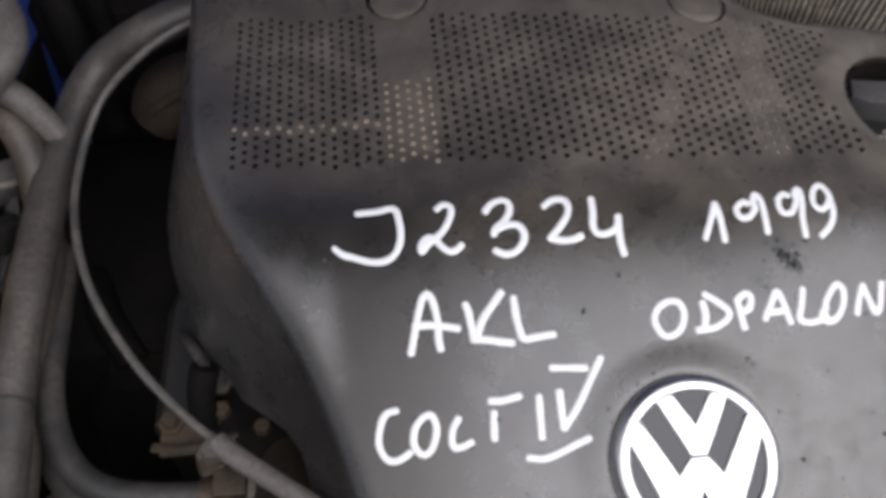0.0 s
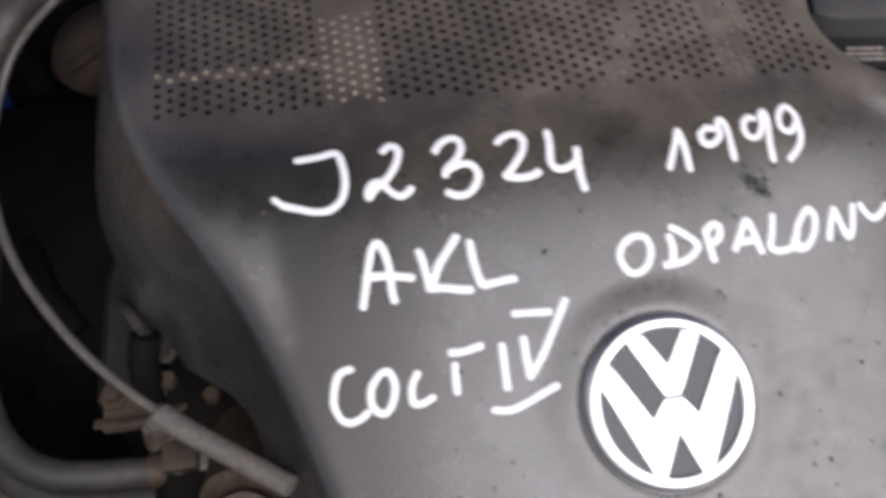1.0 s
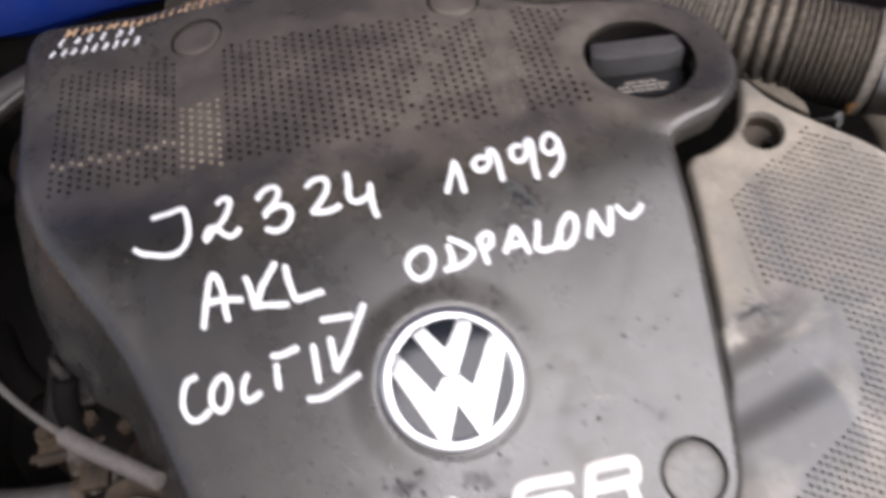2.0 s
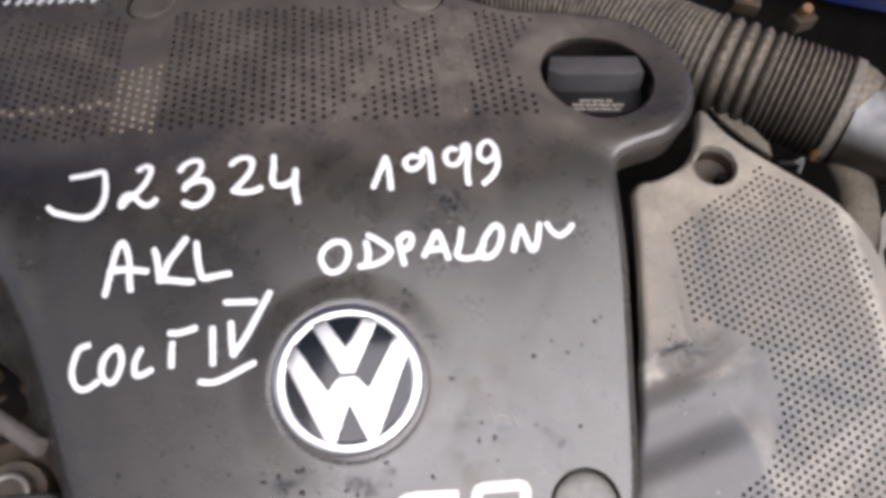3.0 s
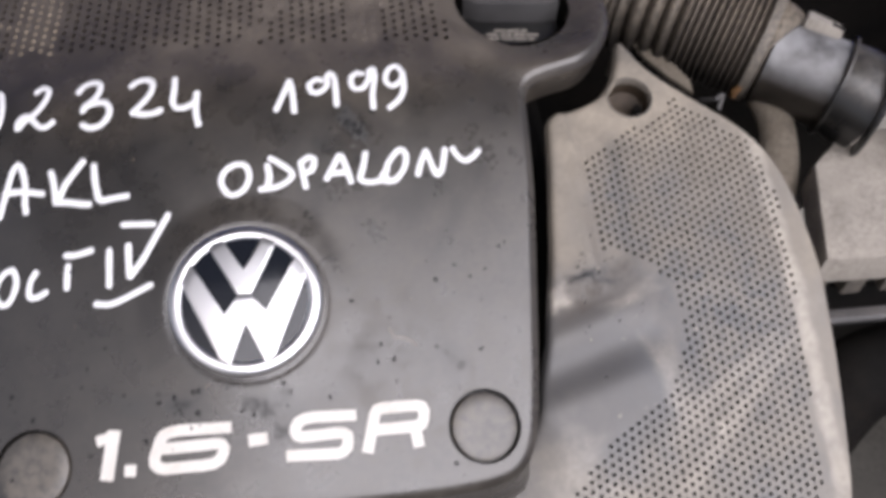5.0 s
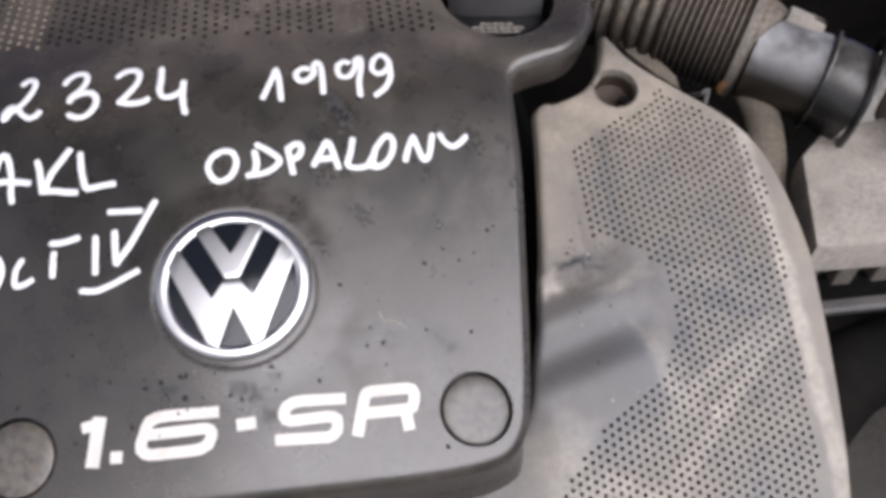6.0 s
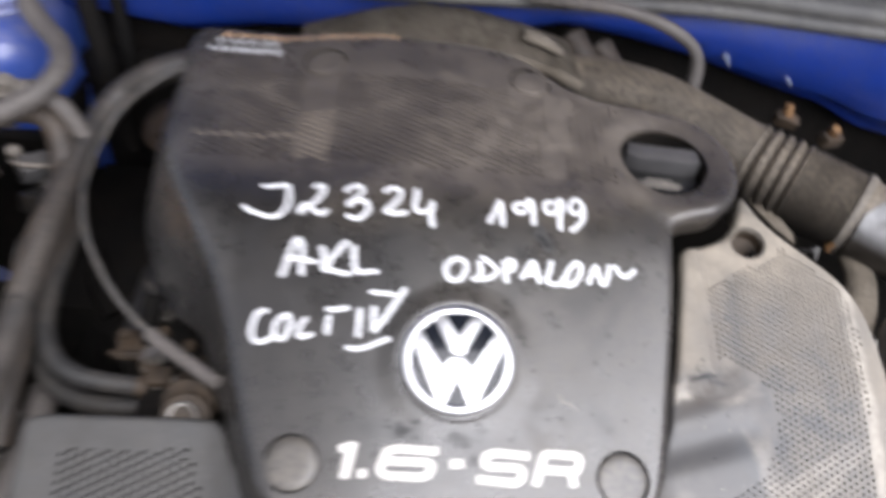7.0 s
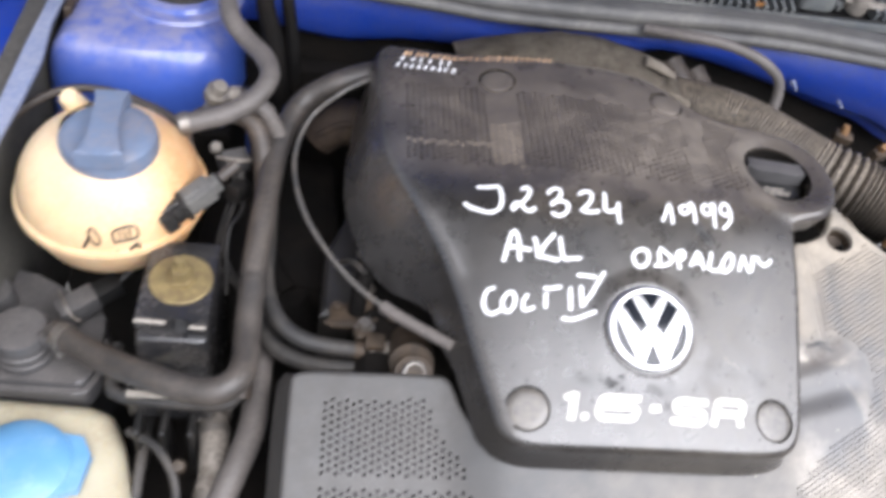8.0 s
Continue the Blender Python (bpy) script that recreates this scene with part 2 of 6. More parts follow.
DUST = (0.24, 0.195, 0.145)
mat_cover = material("black_moulded_plastic", (0.013, 0.0125, 0.013), 0.29, vary=0.25, scale=26, fine=900, bump=0.14, dirt=(0.075, 0.062, 0.052), dirt_amount=0.0, dirt_scale=11, dirt_soft=0.25, spec=1.0, rough_vary=0.30)
mat_lower = material("dusty_grey_plastic", (0.085, 0.080, 0.074), 0.6, vary=0.15, scale=25, fine=700, bump=0.3, dirt=(0.27, 0.235, 0.19), dirt_amount=0.75, dirt_scale=14, dirt_soft=0.3)
mat_plate = material("grey_cover_plastic", (0.056, 0.057, 0.058), 0.47, vary=0.15, scale=22, fine=800, bump=0.25, dirt=(0.16, 0.14, 0.118), dirt_amount=0.12, dirt_scale=26, dirt_soft=0.2)
mat_dust = material("caked_dust", DUST, 0.95, vary=0.25, scale=120, fine=900, bump=0.5)
mat_pen = material("white_paint_marker", (0.86, 0.86, 0.87), 0.55, vary=0.03, scale=200, fine=900, bump=0.15)
mat_print = material("white_printed_ink", (0.72, 0.69, 0.645), 0.5, vary=0.06, scale=120, fine=900, bump=0.1, dirt=(0.4, 0.34, 0.28), dirt_amount=0.2, dirt_scale=60)
mat_chrome = material("polished_chrome", (0.72, 0.72, 0.735), 0.30, 1.0, vary=0.03, rough_vary=0.1, bump=0.03)
mat_inlay = material("dark_chrome_inlay", (0.010, 0.012, 0.017), 0.10, 0.0, vary=0.05, rough_vary=0.1, bump=0.05)
mat_rubber = material("grey_black_rubber", (0.034, 0.030, 0.0275), 0.5, vary=0.2, scale=35, fine=600, bump=0.4, dirt=(0.11, 0.083, 0.062), dirt_amount=0.45, dirt_scale=26, dirt_soft=0.2)
mat_rubber_dark = material("black_rubber", (0.025, 0.024, 0.023), 0.6, vary=0.2, bump=0.3, dirt=(0.12, 0.1, 0.08), dirt_amount=0.2, dirt_scale=20)
# Dust lies on top; the dark base paints the underside's shade.
mat_dusty_hose = material("dusty_rubber_shaded_below", (0.026, 0.022, 0.018), 0.6, vary=0.25, scale=30, bump=0.4, dirt=(0.31, 0.255, 0.19), dirt_amount=0.62, dirt_scale=18, dirt_soft=0.3, upward=0.85)
mat_black = material("dark_plastic", (0.012, 0.012, 0.012), 0.38, vary=0.2, bump=0.2, dirt=(0.04, 0.035, 0.03), dirt_amount=0.15, dirt_scale=15)
# Base near black: the bay's deep shade is put into this colour.
mat_engine = material("oily_castings_shade_darkened", (0.005, 0.0045, 0.004), 0.8, vary=0.4, scale=22, bump=0.6, dirt=(0.016, 0.012, 0.009), dirt_amount=0.3, dirt_scale=14, depth=0.002, spec=0.15)
mat_blue = material("blue_car_paint", (0.040, 0.088, 0.37), 0.35, vary=0.10, scale=12, fine=110, bump=0.03, coat=0.6, dirt=(0.33, 0.30, 0.31), dirt_amount=0.60, dirt_scale=7, dirt_soft=0.40, upward=0.62)
mat_blue_clean = material("deep_blue_car_paint", (0.014, 0.060, 0.42), 0.35, vary=0.08, scale=12, fine=300, bump=0.03, coat=0.5, dirt=(0.16, 0.15, 0.18), dirt_amount=0.1, dirt_scale=9, dirt_soft=0.2)
mat_tank = material("yellowed_translucent_plastic", (0.80, 0.625, 0.40), 0.42, vary=0.07, scale=14, fine=300, bump=0.06, subsurface=0.25, dirt=(0.45, 0.25, 0.10), dirt_amount=0.2, dirt_scale=10, dirt_soft=0.25)
mat_washer = material("milky_white_plastic", (0.44, 0.40, 0.295), 0.45, vary=0.07, scale=18, bump=0.08, subsurface=0.2, dirt=(0.30, 0.25, 0.17), dirt_amount=0.3, dirt_scale=16)
mat_cap_blue = material("faded_blue_plastic", (0.13, 0.17, 0.25), 0.5, vary=0.1, scale=40, bump=0.15, dirt=(0.24, 0.20, 0.19), dirt_amount=0.25, dirt_scale=30)
mat_cap_sky = material("light_blue_plastic", (0.11, 0.27, 0.47), 0.4, vary=0.06, scale=30, bump=0.08, dirt=(0.30, 0.42, 0.52), dirt_amount=0.15, dirt_scale=25)
mat_metal = material("dull_steel", (0.27, 0.255, 0.235), 0.5, 0.8, vary=0.2, scale=60, bump=0.3, dirt=(0.16, 0.11, 0.07), dirt_amount=0.3, dirt_scale=40)
mat_zinc = material("yellow_zinc_plating", (0.25, 0.195, 0.085), 0.6, 0.4, vary=0.25, scale=70, bump=0.3, dirt=(0.15, 0.105, 0.06), dirt_amount=0.5, dirt_scale=60, dirt_soft=0.2)
mat_brass = material("dirty_brass_and_rust", (0.043, 0.032, 0.022), 0.6, 0.2, vary=0.3, scale=60, bump=0.5, dirt=(0.095, 0.064, 0.040), dirt_amount=0.4, dirt_scale=40)
mat_alu = material("dull_cast_aluminium", (0.30, 0.27, 0.235), 0.65, 0.35, vary=0.25, scale=50, bump=0.5, dirt=(0.11, 0.09, 0.07), dirt_amount=0.45, dirt_scale=30)
mat_felt = material("dirty_brown_felt", (0.12, 0.10, 0.075), 0.95, vary=0.3, scale=70, fine=900, bump=0.8, depth=0.0015, dirt=(0.30, 0.26, 0.21), dirt_amount=0.4, dirt_scale=20)
mat_orange = material("orange_plastic", (0.42, 0.19, 0.05), 0.55, vary=0.15, bump=0.2, dirt=(0.3, 0.2, 0.1), dirt_amount=0.3, dirt_scale=50)
mat_seal = material("grey_weathered_rubber_seal", (0.085, 0.083, 0.08), 0.55, vary=0.15, scale=25, bump=0.25, dirt=(0.19, 0.18, 0.16), dirt_amount=0.3, dirt_scale=14)
mat_cowl = material("weathered_grey_cowl_plastic", (0.09, 0.098, 0.10), 0.6, vary=0.12, scale=30, bump=0.3, dirt=(0.28, 0.27, 0.24), dirt_amount=0.3, dirt_scale=14)
mat_grime_shade = material("grimy_panel_with_wing_shade", (0.045, 0.042, 0.036), 0.8, vary=0.25, scale=20, bump=0.4, dirt=(0.13, 0.12, 0.10), dirt_amount=0.35, dirt_scale=12, dirt_soft=0.25)
mat_flange = material("dusty_faded_blue_paint", (0.16, 0.20, 0.33), 0.5, vary=0.15, scale=25, bump=0.1, dirt=(0.38, 0.38, 0.41), dirt_amount=0.5, dirt_scale=14, dirt_soft=0.55)
mat_cap_dust = material("dusty_black_cap_plastic", (0.026, 0.025, 0.024), 0.40, vary=0.2, scale=40, bump=0.25, dirt=(0.17, 0.145, 0.115), dirt_amount=0.55, dirt_scale=28, dirt_soft=0.4, spec=1.0)
mat_rust = material("rusty_orange_brown_steel", (0.22, 0.115, 0.045), 0.75, vary=0.3, scale=70, bump=0.5, dirt=(0.20, 0.15, 0.10), dirt_amount=0.15, dirt_scale=60)
mat_elbow = material("glossy_black_plastic", (0.016, 0.0155, 0.015), 0.30, vary=0.2, scale=25, bump=0.15, dirt=(0.22, 0.19, 0.155), dirt_amount=0.35, dirt_scale=24, dirt_soft=0.25, upward=0.4, spec=0.7)
# Pale scuffs above, lower half darkened in the base colour as shade.
mat_meter = material("scuffed_plastic_shaded_below", (0.026, 0.022, 0.018), 0.34, vary=0.25, scale=30, fine=60, bump=0.15, dirt=(0.36, 0.36, 0.365), dirt_amount=1.0, dirt_scale=14, dirt_soft=0.30, upward=0.60)
mat_side = material("smeared_black_plastic", (0.014, 0.0135, 0.013), 0.45, vary=0.3, scale=20, bump=0.3, dirt=(0.045, 0.040, 0.034), dirt_amount=0.35, dirt_scale=18, dirt_soft=0.3, spec=0.7)
mat_mount = material("glossy_black_paint", (0.016, 0.016, 0.017), 0.24, vary=0.2, scale=30, bump=0.2, dirt=(0.07, 0.062, 0.055), dirt_amount=0.25, dirt_scale=25, spec=0.8)
mat_cable = material("grey_cable_sheath", (0.075, 0.072, 0.068), 0.4, vary=0.2, scale=60, bump=0.2, dirt=(0.20, 0.17, 0.14), dirt_amount=0.3, dirt_scale=40)
mat_res = material("dusty_dark_grey_plastic", (0.062, 0.060, 0.060), 0.45, vary=0.2, scale=30, fine=700, bump=0.25, dirt=(0.15, 0.135, 0.125), dirt_amount=0.42, dirt_scale=26, dirt_soft=0.25, upward=0.45)
mat_rust_dark = material("dull_rust", (0.034, 0.021, 0.013), 0.8, vary=0.4, scale=50, bump=0.6, dirt=(0.07, 0.048, 0.030), dirt_amount=0.4, dirt_scale=40)
mat_lid = material("concrete_pale_dusty_plastic", (0.27, 0.245, 0.21), 0.85, vary=0.25, scale=40, fine=500, bump=0.5, dirt=(0.43, 0.39, 0.34), dirt_amount=0.6, dirt_scale=30, dirt_soft=0.2)
mat_foam = material("black_foam", (0.006, 0.006, 0.006), 0.95, vary=0.3, bump=0.5, spec=0.1)
mat_hose_grey = material("grey_dusty_rubber", (0.075, 0.068, 0.064), 0.55, vary=0.2, scale=35, fine=600, bump=0.4, dirt=(0.19, 0.165, 0.145), dirt_amount=0.45, dirt_scale=22, dirt_soft=0.25)
mat_hose_main = material("dusty_brown_grey_rubber", (0.036, 0.033, 0.031), 0.45, vary=0.25, scale=35, fine=600, bump=0.5, dirt=(0.140, 0.115, 0.094), dirt_amount=0.36, dirt_scale=30, dirt_soft=0.2)
mat_crumb = material("black_grit", (0.008, 0.008, 0.008), 0.7, vary=0.2, bump=0.2)
mat_ground = material("worn_concrete", (0.24, 0.225, 0.20), 0.9, vary=0.2, scale=3, fine=80, bump=0.5, depth=0.003, dirt=(0.12, 0.11, 0.09), dirt_amount=0.4, dirt_scale=1.5)
mat_mark = material("black_moulded_marking", (0.03, 0.025, 0.022), 0.5, vary=0.1, bump=0.05)
mat_tan_print = material("faded_orange_marker", (0.62, 0.40, 0.24), 0.6, vary=0.12, scale=150, bump=0.1)


def stained(m, masks, colour, rough=0.9, mottle=1.0, oval=False):
    """Adds stains to a material: each mask is (x, y, half width, half height, turn, softness, strength, breakup scale) in the object's frame; oval: ellipses, else boxes."""
    n, l = m.node_tree.nodes, m.node_tree.links
    b = n["Principled BSDF"]
    co = n.new("ShaderNodeTexCoord")
    total = None

    def op(kind, a, c):
        x = n.new("ShaderNodeMath")
        x.operation = kind
        for k, v in enumerate((a, c)):
            if hasattr(v, "links"):
                l.new(v, x.inputs[k])
            else:
                x.inputs[k].default_value = v
        return x.outputs[0]

    for cx, cy, hw, hh, turn, soft, strength, grain in masks:
        mp = n.new("ShaderNodeMapping")
        mp.vector_type = "TEXTURE"
        mp.inputs["Location"].default_value = (cx, cy, 0)
        mp.inputs["Rotation"].default_value = (0, 0, radians(turn))
        l.new(co.outputs["Object"], mp.inputs["Vector"])
        wob = n.new("ShaderNodeTexNoise")
        wob.inputs["Scale"].default_value, wob.inputs["Detail"].default_value = grain, 6
        l.new(co.outputs["Object"], wob.inputs["Vector"])
        sp = n.new("ShaderNodeSeparateXYZ")
        l.new(mp.outputs[0], sp.inputs[0])
        dx, dy = op("DIVIDE", op("ABSOLUTE", sp.outputs[0], 0), hw), op("DIVIDE", op("ABSOLUTE", sp.outputs[1], 0), hh)
        d = op("SQRT", op("ADD", op("MULTIPLY", dx, dx), op("MULTIPLY", dy, dy)), 0) if oval else op("MAXIMUM", dx, dy)
        d = op("ADD", d, op("MULTIPLY", op("SUBTRACT", wob.outputs["Fac"], 0.5), 1.2 * soft))
        r = n.new("ShaderNodeMapRange")
        r.interpolation_type = "SMOOTHSTEP"
        r.inputs["From Min"].default_value, r.inputs["From Max"].default_value = 1 + soft * 0.5, 1 - soft * 0.5
        l.new(d, r.inputs["Value"])
        grains = []
        for size, lo, hi in ((300, 0.40, 0.62), (70, 0.38, 0.60), (24, 0.36, 0.62)):
            g = n.new("ShaderNodeTexNoise")
            g.inputs["Scale"].default_value, g.inputs["Detail"].default_value = size, 4
            l.new(co.outputs["Object"], g.inputs["Vector"])
            q = n.new("ShaderNodeMapRange")
            q.inputs["From Min"].default_value, q.inputs["From Max"].default_value = lo, hi
            l.new(g.outputs["Fac"], q.inputs["Value"])
            grains.append(q.outputs["Result"])
        f = op("MULTIPLY", op("MULTIPLY", r.outputs["Result"], strength), op("ADD", 0.72 - 0.57 * mottle, op("ADD", op("MULTIPLY", grains[0], 0.35 * mottle), op("ADD", op("MULTIPLY", grains[1], 0.45 * mottle), op("MULTIPLY", grains[2], 0.35 * mottle)))))
        total = f if total is None else op("MAXIMUM", total, f)
    mx = n.new("ShaderNodeMix")
    mx.data_type = "RGBA"
    l.new(total, mx.inputs[0])
    l.new(b.inputs["Base Color"].links[0].from_socket, mx.inputs[6])
    mx.inputs[7].default_value = (*colour, 1)
    l.new(mx.outputs[2], b.inputs["Base Color"])
    rg = op("MAXIMUM", b.inputs["Roughness"].links[0].from_socket, op("MULTIPLY", total, rough))
    l.new(rg, b.inputs["Roughness"])
    return m


mat_inlay.node_tree.nodes["Principled BSDF"].inputs["Specular IOR Level"].default_value = 0.5


# Dust on the covers, streaks and drifts, in their frame; broad veils also paint sheen.
stained(mat_cover, [(0.01, 0.222, 0.22, 0.072, 0, 1.1, 0.62, 14), (-0.112, 0.180, 0.0100, 0.028, 0, 0.7, 0.70, 40), (-0.112, 0.218, 0.0110, 0.026, 0, 1.0, 0.60, 40), (-0.150, 0.200, 0.014, 0.006, -35, 1.9, 0.6, 60), (-0.085, 0.165, 0.012, 0.010, 0, 1.9, 0.5, 60), (0.0713, 0.187, 0.009, 0.050, -7, 0.8, 0.74, 40), (-0.16, 0.205, 0.035, 0.030, 20, 1.6, 0.55, 30),
                    (-0.07, 0.191, 0.0050, 0.046, 31, 1.8, 0.55, 60), (0.028, 0.192, 0.004, 0.052, -25.5, 1.2, 0.78, 60), (-0.055, 0.212, 0.030, 0.014, 15, 1.6, 0.75, 35), (-0.15, 0.222, 0.010, 0.030, 35, 1.4, 0.70, 50), (-0.175, 0.232, 0.018, 0.010, -20, 1.6, 0.60, 50),
                    (-0.16, 0.1755, 0.042, 0.0024, 0, 1.0, 0.45, 80), (-0.2, 0.25, 0.04, 0.05, 0, 1.8, 0.35, 20), (0.02, 0.255, 0.18, 0.022, -5, 1.6, 0.45, 18), (0.055, 0.195, 0.11, 0.065, 0, 1.4, 0.85, 16)], (0.212, 0.176, 0.138), mottle=0.45)
# Face dust; its last veil also lifts the dark reflection along the bend.
stained(mat_cover, [(0.08, -0.02, 0.10, 0.12, 0, 1.4, 0.48, 12), (-0.07, -0.05, 0.11, 0.07, 0, 1.4, 0.16, 12), (-0.12, 0.06, 0.06, 0.09, 20, 1.6, 0.10, 14), (0.03, 0.118, 0.17, 0.035, -2, 1.3, 0.10, 16)], (0.118, 0.102, 0.082), mottle=0.75)
# Lighter grey on the gearbox-side apron: sky sheen put into the colour.
stained(mat_cover, [(-0.232, 0.11, 0.045, 0.10, 0, 1.2, 0.55, 14)], (0.085, 0.082, 0.080), 0.3, mottle=0.5)
stained(mat_plate, [(0.262, 0.010, 0.058, 0.15, 0, 0.7, 0.90, 22), (0.225, -0.13, 0.085, 0.06, 10, 1.6, 0.72, 25), (0.183, 0.055, 0.024, 0.065, 0, 0.9, 0.95, 35), (0.225, 0.110, 0.05, 0.035, -30, 0.9, 1.0, 35), (0.303, 0.0, 0.012, 0.15, 2, 0.8, 1.0, 40),
                    (0.166, 0.000, 0.012, 0.022, 20, 1.2, 0.5, 60), (0.06, -0.16, 0.09, 0.05, 0, 1.6, 0.25, 20)], (0.385, 0.335, 0.268), mottle=0.42)
# The swollen duct is wiped clean to the grey plastic.
stained(mat_plate, [(0.1810, -0.0370, 0.058, 0.050, 27, 0.40, 1.0, 30)], (0.122, 0.119, 0.118), 0.45, mottle=0.12, oval=True)
stained(mat_plate, [(0.188, 0.003, 0.020, 0.011, 10, 1.8, 0.85, 60), (0.186, 0.030, 0.004, 0.030, 4, 1.6, 0.45, 60)], (0.085, 0.064, 0.045), mottle=1.0)
stained(mat_plate, [(0.1755, 0.0085, 0.010, 0.0022, 12, 1.9, 1.0, 120), (0.190, 0.0045, 0.006, 0.0016, -15, 1.9, 0.9, 140)], (0.020, 0.019, 0.018), mottle=1.0)
# Streaks, bluish wear and pale scuffs on its perforated side.
stained(mat_plate, [(0.255, -0.03, 0.050, 0.080, 10, 1.9, 0.75, 26), (0.205, 0.045, 0.016, 0.030, 0, 1.8, 0.8, 40), (0.262, -0.130, 0.030, 0.040, 0, 1.9, 0.8, 30), (0.178, -0.096, 0.020, 0.012, 20, 1.8, 0.7, 50)], (0.125, 0.130, 0.138), 0.5, mottle=1.0)
stained(mat_plate, [(0.254, -0.0528, 0.032, 0.0040, 32, 1.9, 0.42, 90), (0.250, -0.074, 0.052, 0.0034, 47, 1.9, 0.45, 90), (0.218, -0.056, 0.0060, 0.020, 12, 1.9, 0.40, 90), (0.188, -0.120, 0.020, 0.008, -30, 1.9, 0.4, 90), (0.296, -0.02, 0.0040, 0.10, 2, 1.5, 0.85, 60), (0.158, -0.110, 0.009, 0.030, -8, 1.9, 0.35, 60),
                    (0.2395, -0.0807, 0.0022, 0.0030, 0, 1.2, 1.0, 200), (0.161, -0.003, 0.005, 0.005, 20, 1.8, 0.75, 160), (0.2005, -0.006, 0.012, 0.003, 25, 1.9, 0.35, 90)], (0.50, 0.455, 0.39), mottle=0.8)
# Darker brown and rougher on its gearbox side.
stained(mat_plate, [(-0.215, -0.14, 0.10, 0.12, 0, 0.8, 0.80, 18)], (0.040, 0.036, 0.031), 0.62, mottle=0.5)
# The tank has browned where the coolant stood.
stained(mat_tank, [(0.090, -0.01, 0.050, 0.11, 10, 1.4, 1.0, 12), (0.02, -0.09, 0.08, 0.035, 0, 1.6, 0.45, 12)], (0.52, 0.26, 0.10), 0.4, mottle=0.3)
# Darker, oily smudges.
stained(mat_cover, [(0.056, 0.0905, 0.0045, 0.0085, 40, 1.7, 1.0, 110), (0.061, 0.0835, 0.0025, 0.004, 50, 1.7, 0.9, 140), (0.0405, 0.078, 0.003, 0.003, 0, 1.8, 0.8, 140), (-0.03, -0.046, 0.010, 0.005, 10, 1.8, 0.8, 120), (-0.055, -0.044, 0.012, 0.005, -8, 1.9, 0.7, 90), (0.005, -0.049, 0.014, 0.006, 0, 1.9, 0.8, 90),
                    (0.012, -0.062, 0.006, 0.005, 0, 1.8, 0.7, 120), (0.09, 0.05, 0.02, 0.008, 40, 2.0, 0.5, 70), (0.10, 0.03, 0.03, 0.004, 60, 2.0, 0.5, 60), (-0.08, 0.04, 0.03, 0.006, -30, 2.0, 0.4, 50), (0.06, -0.03, 0.03, 0.01, 20, 2.0, 0.35, 40), (0.095, -0.035, 0.006, 0.009, 30, 1.9, 0.7, 110)], (0.008, 0.008, 0.008), 0.85)


# ---- the upper engine cover, in its own frame ----
def soft_plus(x, w):
    return w * math.log1p(math.exp(max(-40, min(40, x / w))))


def face(x, y):
    """Height of the upper cover: a slightly crowned face that bends down to the back."""
    z = -0.011 * min((x / 0.12) ** 2, 1.6)
    z -= 0.44 * soft_plus(y - 0.118, 0.010)
    if y < -0.075:
        z -= 2.0 * (y + 0.075) ** 2
    d = math.hypot(x, y)
    if d < 0.058:
        t = max(0.0, min(1.0, (0.056 - d) / 0.019))
        z += 0.0015 * t * t * (3 - 2 * t)
        z -= 0.0007 * math.exp(-((d - 0.0374) / 0.0012) ** 2)
    boss = math.hypot(x - 0.156, y - 0.175)
    if boss < 0.066:
        t = max(0.0, min(1.0, (0.066 - boss) / 0.022))
        z += 0.0042 * t * t * (3 - 2 * t)
        t = max(0.0, min(1.0, (0.0475 - boss) / 0.013))
        z -= 0.0052 * t * t * (3 - 2 * t)
    return z


OUTLINE = [(0.113, -0.099), (0.02, -0.099), (-0.08, -0.099), (-0.106, -0.098), (-0.124, -0.088), (-0.131, -0.066), (-0.139, -0.042), (-0.147, -0.016), (-0.157, 0.02),
           (-0.173, 0.062), (-0.193, 0.098), (-0.214, 0.136), (-0.224, 0.17), (-0.228, 0.23), (-0.234, 0.307), (-0.195, 0.307),
           (-0.09, 0.299), (0.0, 0.290), (0.050, 0.280), (0.078, 0.248), (0.104, 0.234), (0.146, 0.231), (0.188, 0.221), (0.211, 0.190), (0.211, 0.150),
           (0.192, 0.125), (0.168, 0.119), (0.152, 0.113), (0.151, 0.090), (0.150, 0.055), (0.144, 0.0), (0.138, -0.055), (0.132, -0.086)]
cover_outline = rounded(OUTLINE, 0.004)


def left_side(nx):
    return max(0.0, min(1.0, (-nx - 0.45) / 0.3))


def skirt(nx, y):
    """How far the apron on the gearbox side flares out."""
    return left_side(nx) * float(np.interp(y, [-0.03, 0.02, 0.06, 0.10, 0.14, 0.17, 0.23, 0.30], [0.0, 0.012, 0.038, 0.044, 0.038, 0.032, 0.022, 0.008]))


def skirt_drop(nx, ny, x, y):
    return 0.036 + 0.055 * left_side(nx) * min(1.0, max(0.0, (y - 0.02) / 0.06)) + (0.012 if y > 0.2 else 0) - (0.005 if x > 0.13 and 0.1 < y < 0.2 else 0)


def flare(nx, ny, y):
    """How far the front wall, and the side wall beside it, lean out towards their foot."""
    front = max(0.0, min(1.0, (-ny - 0.3) / 0.5)) * max(0.0, min(1.0, (0.06 - y) / 0.06))
    side = left_side(nx) * max(0.0, min(1.0, (0.035 - y) / 0.035))
    return 0.0115 * max(front, side)


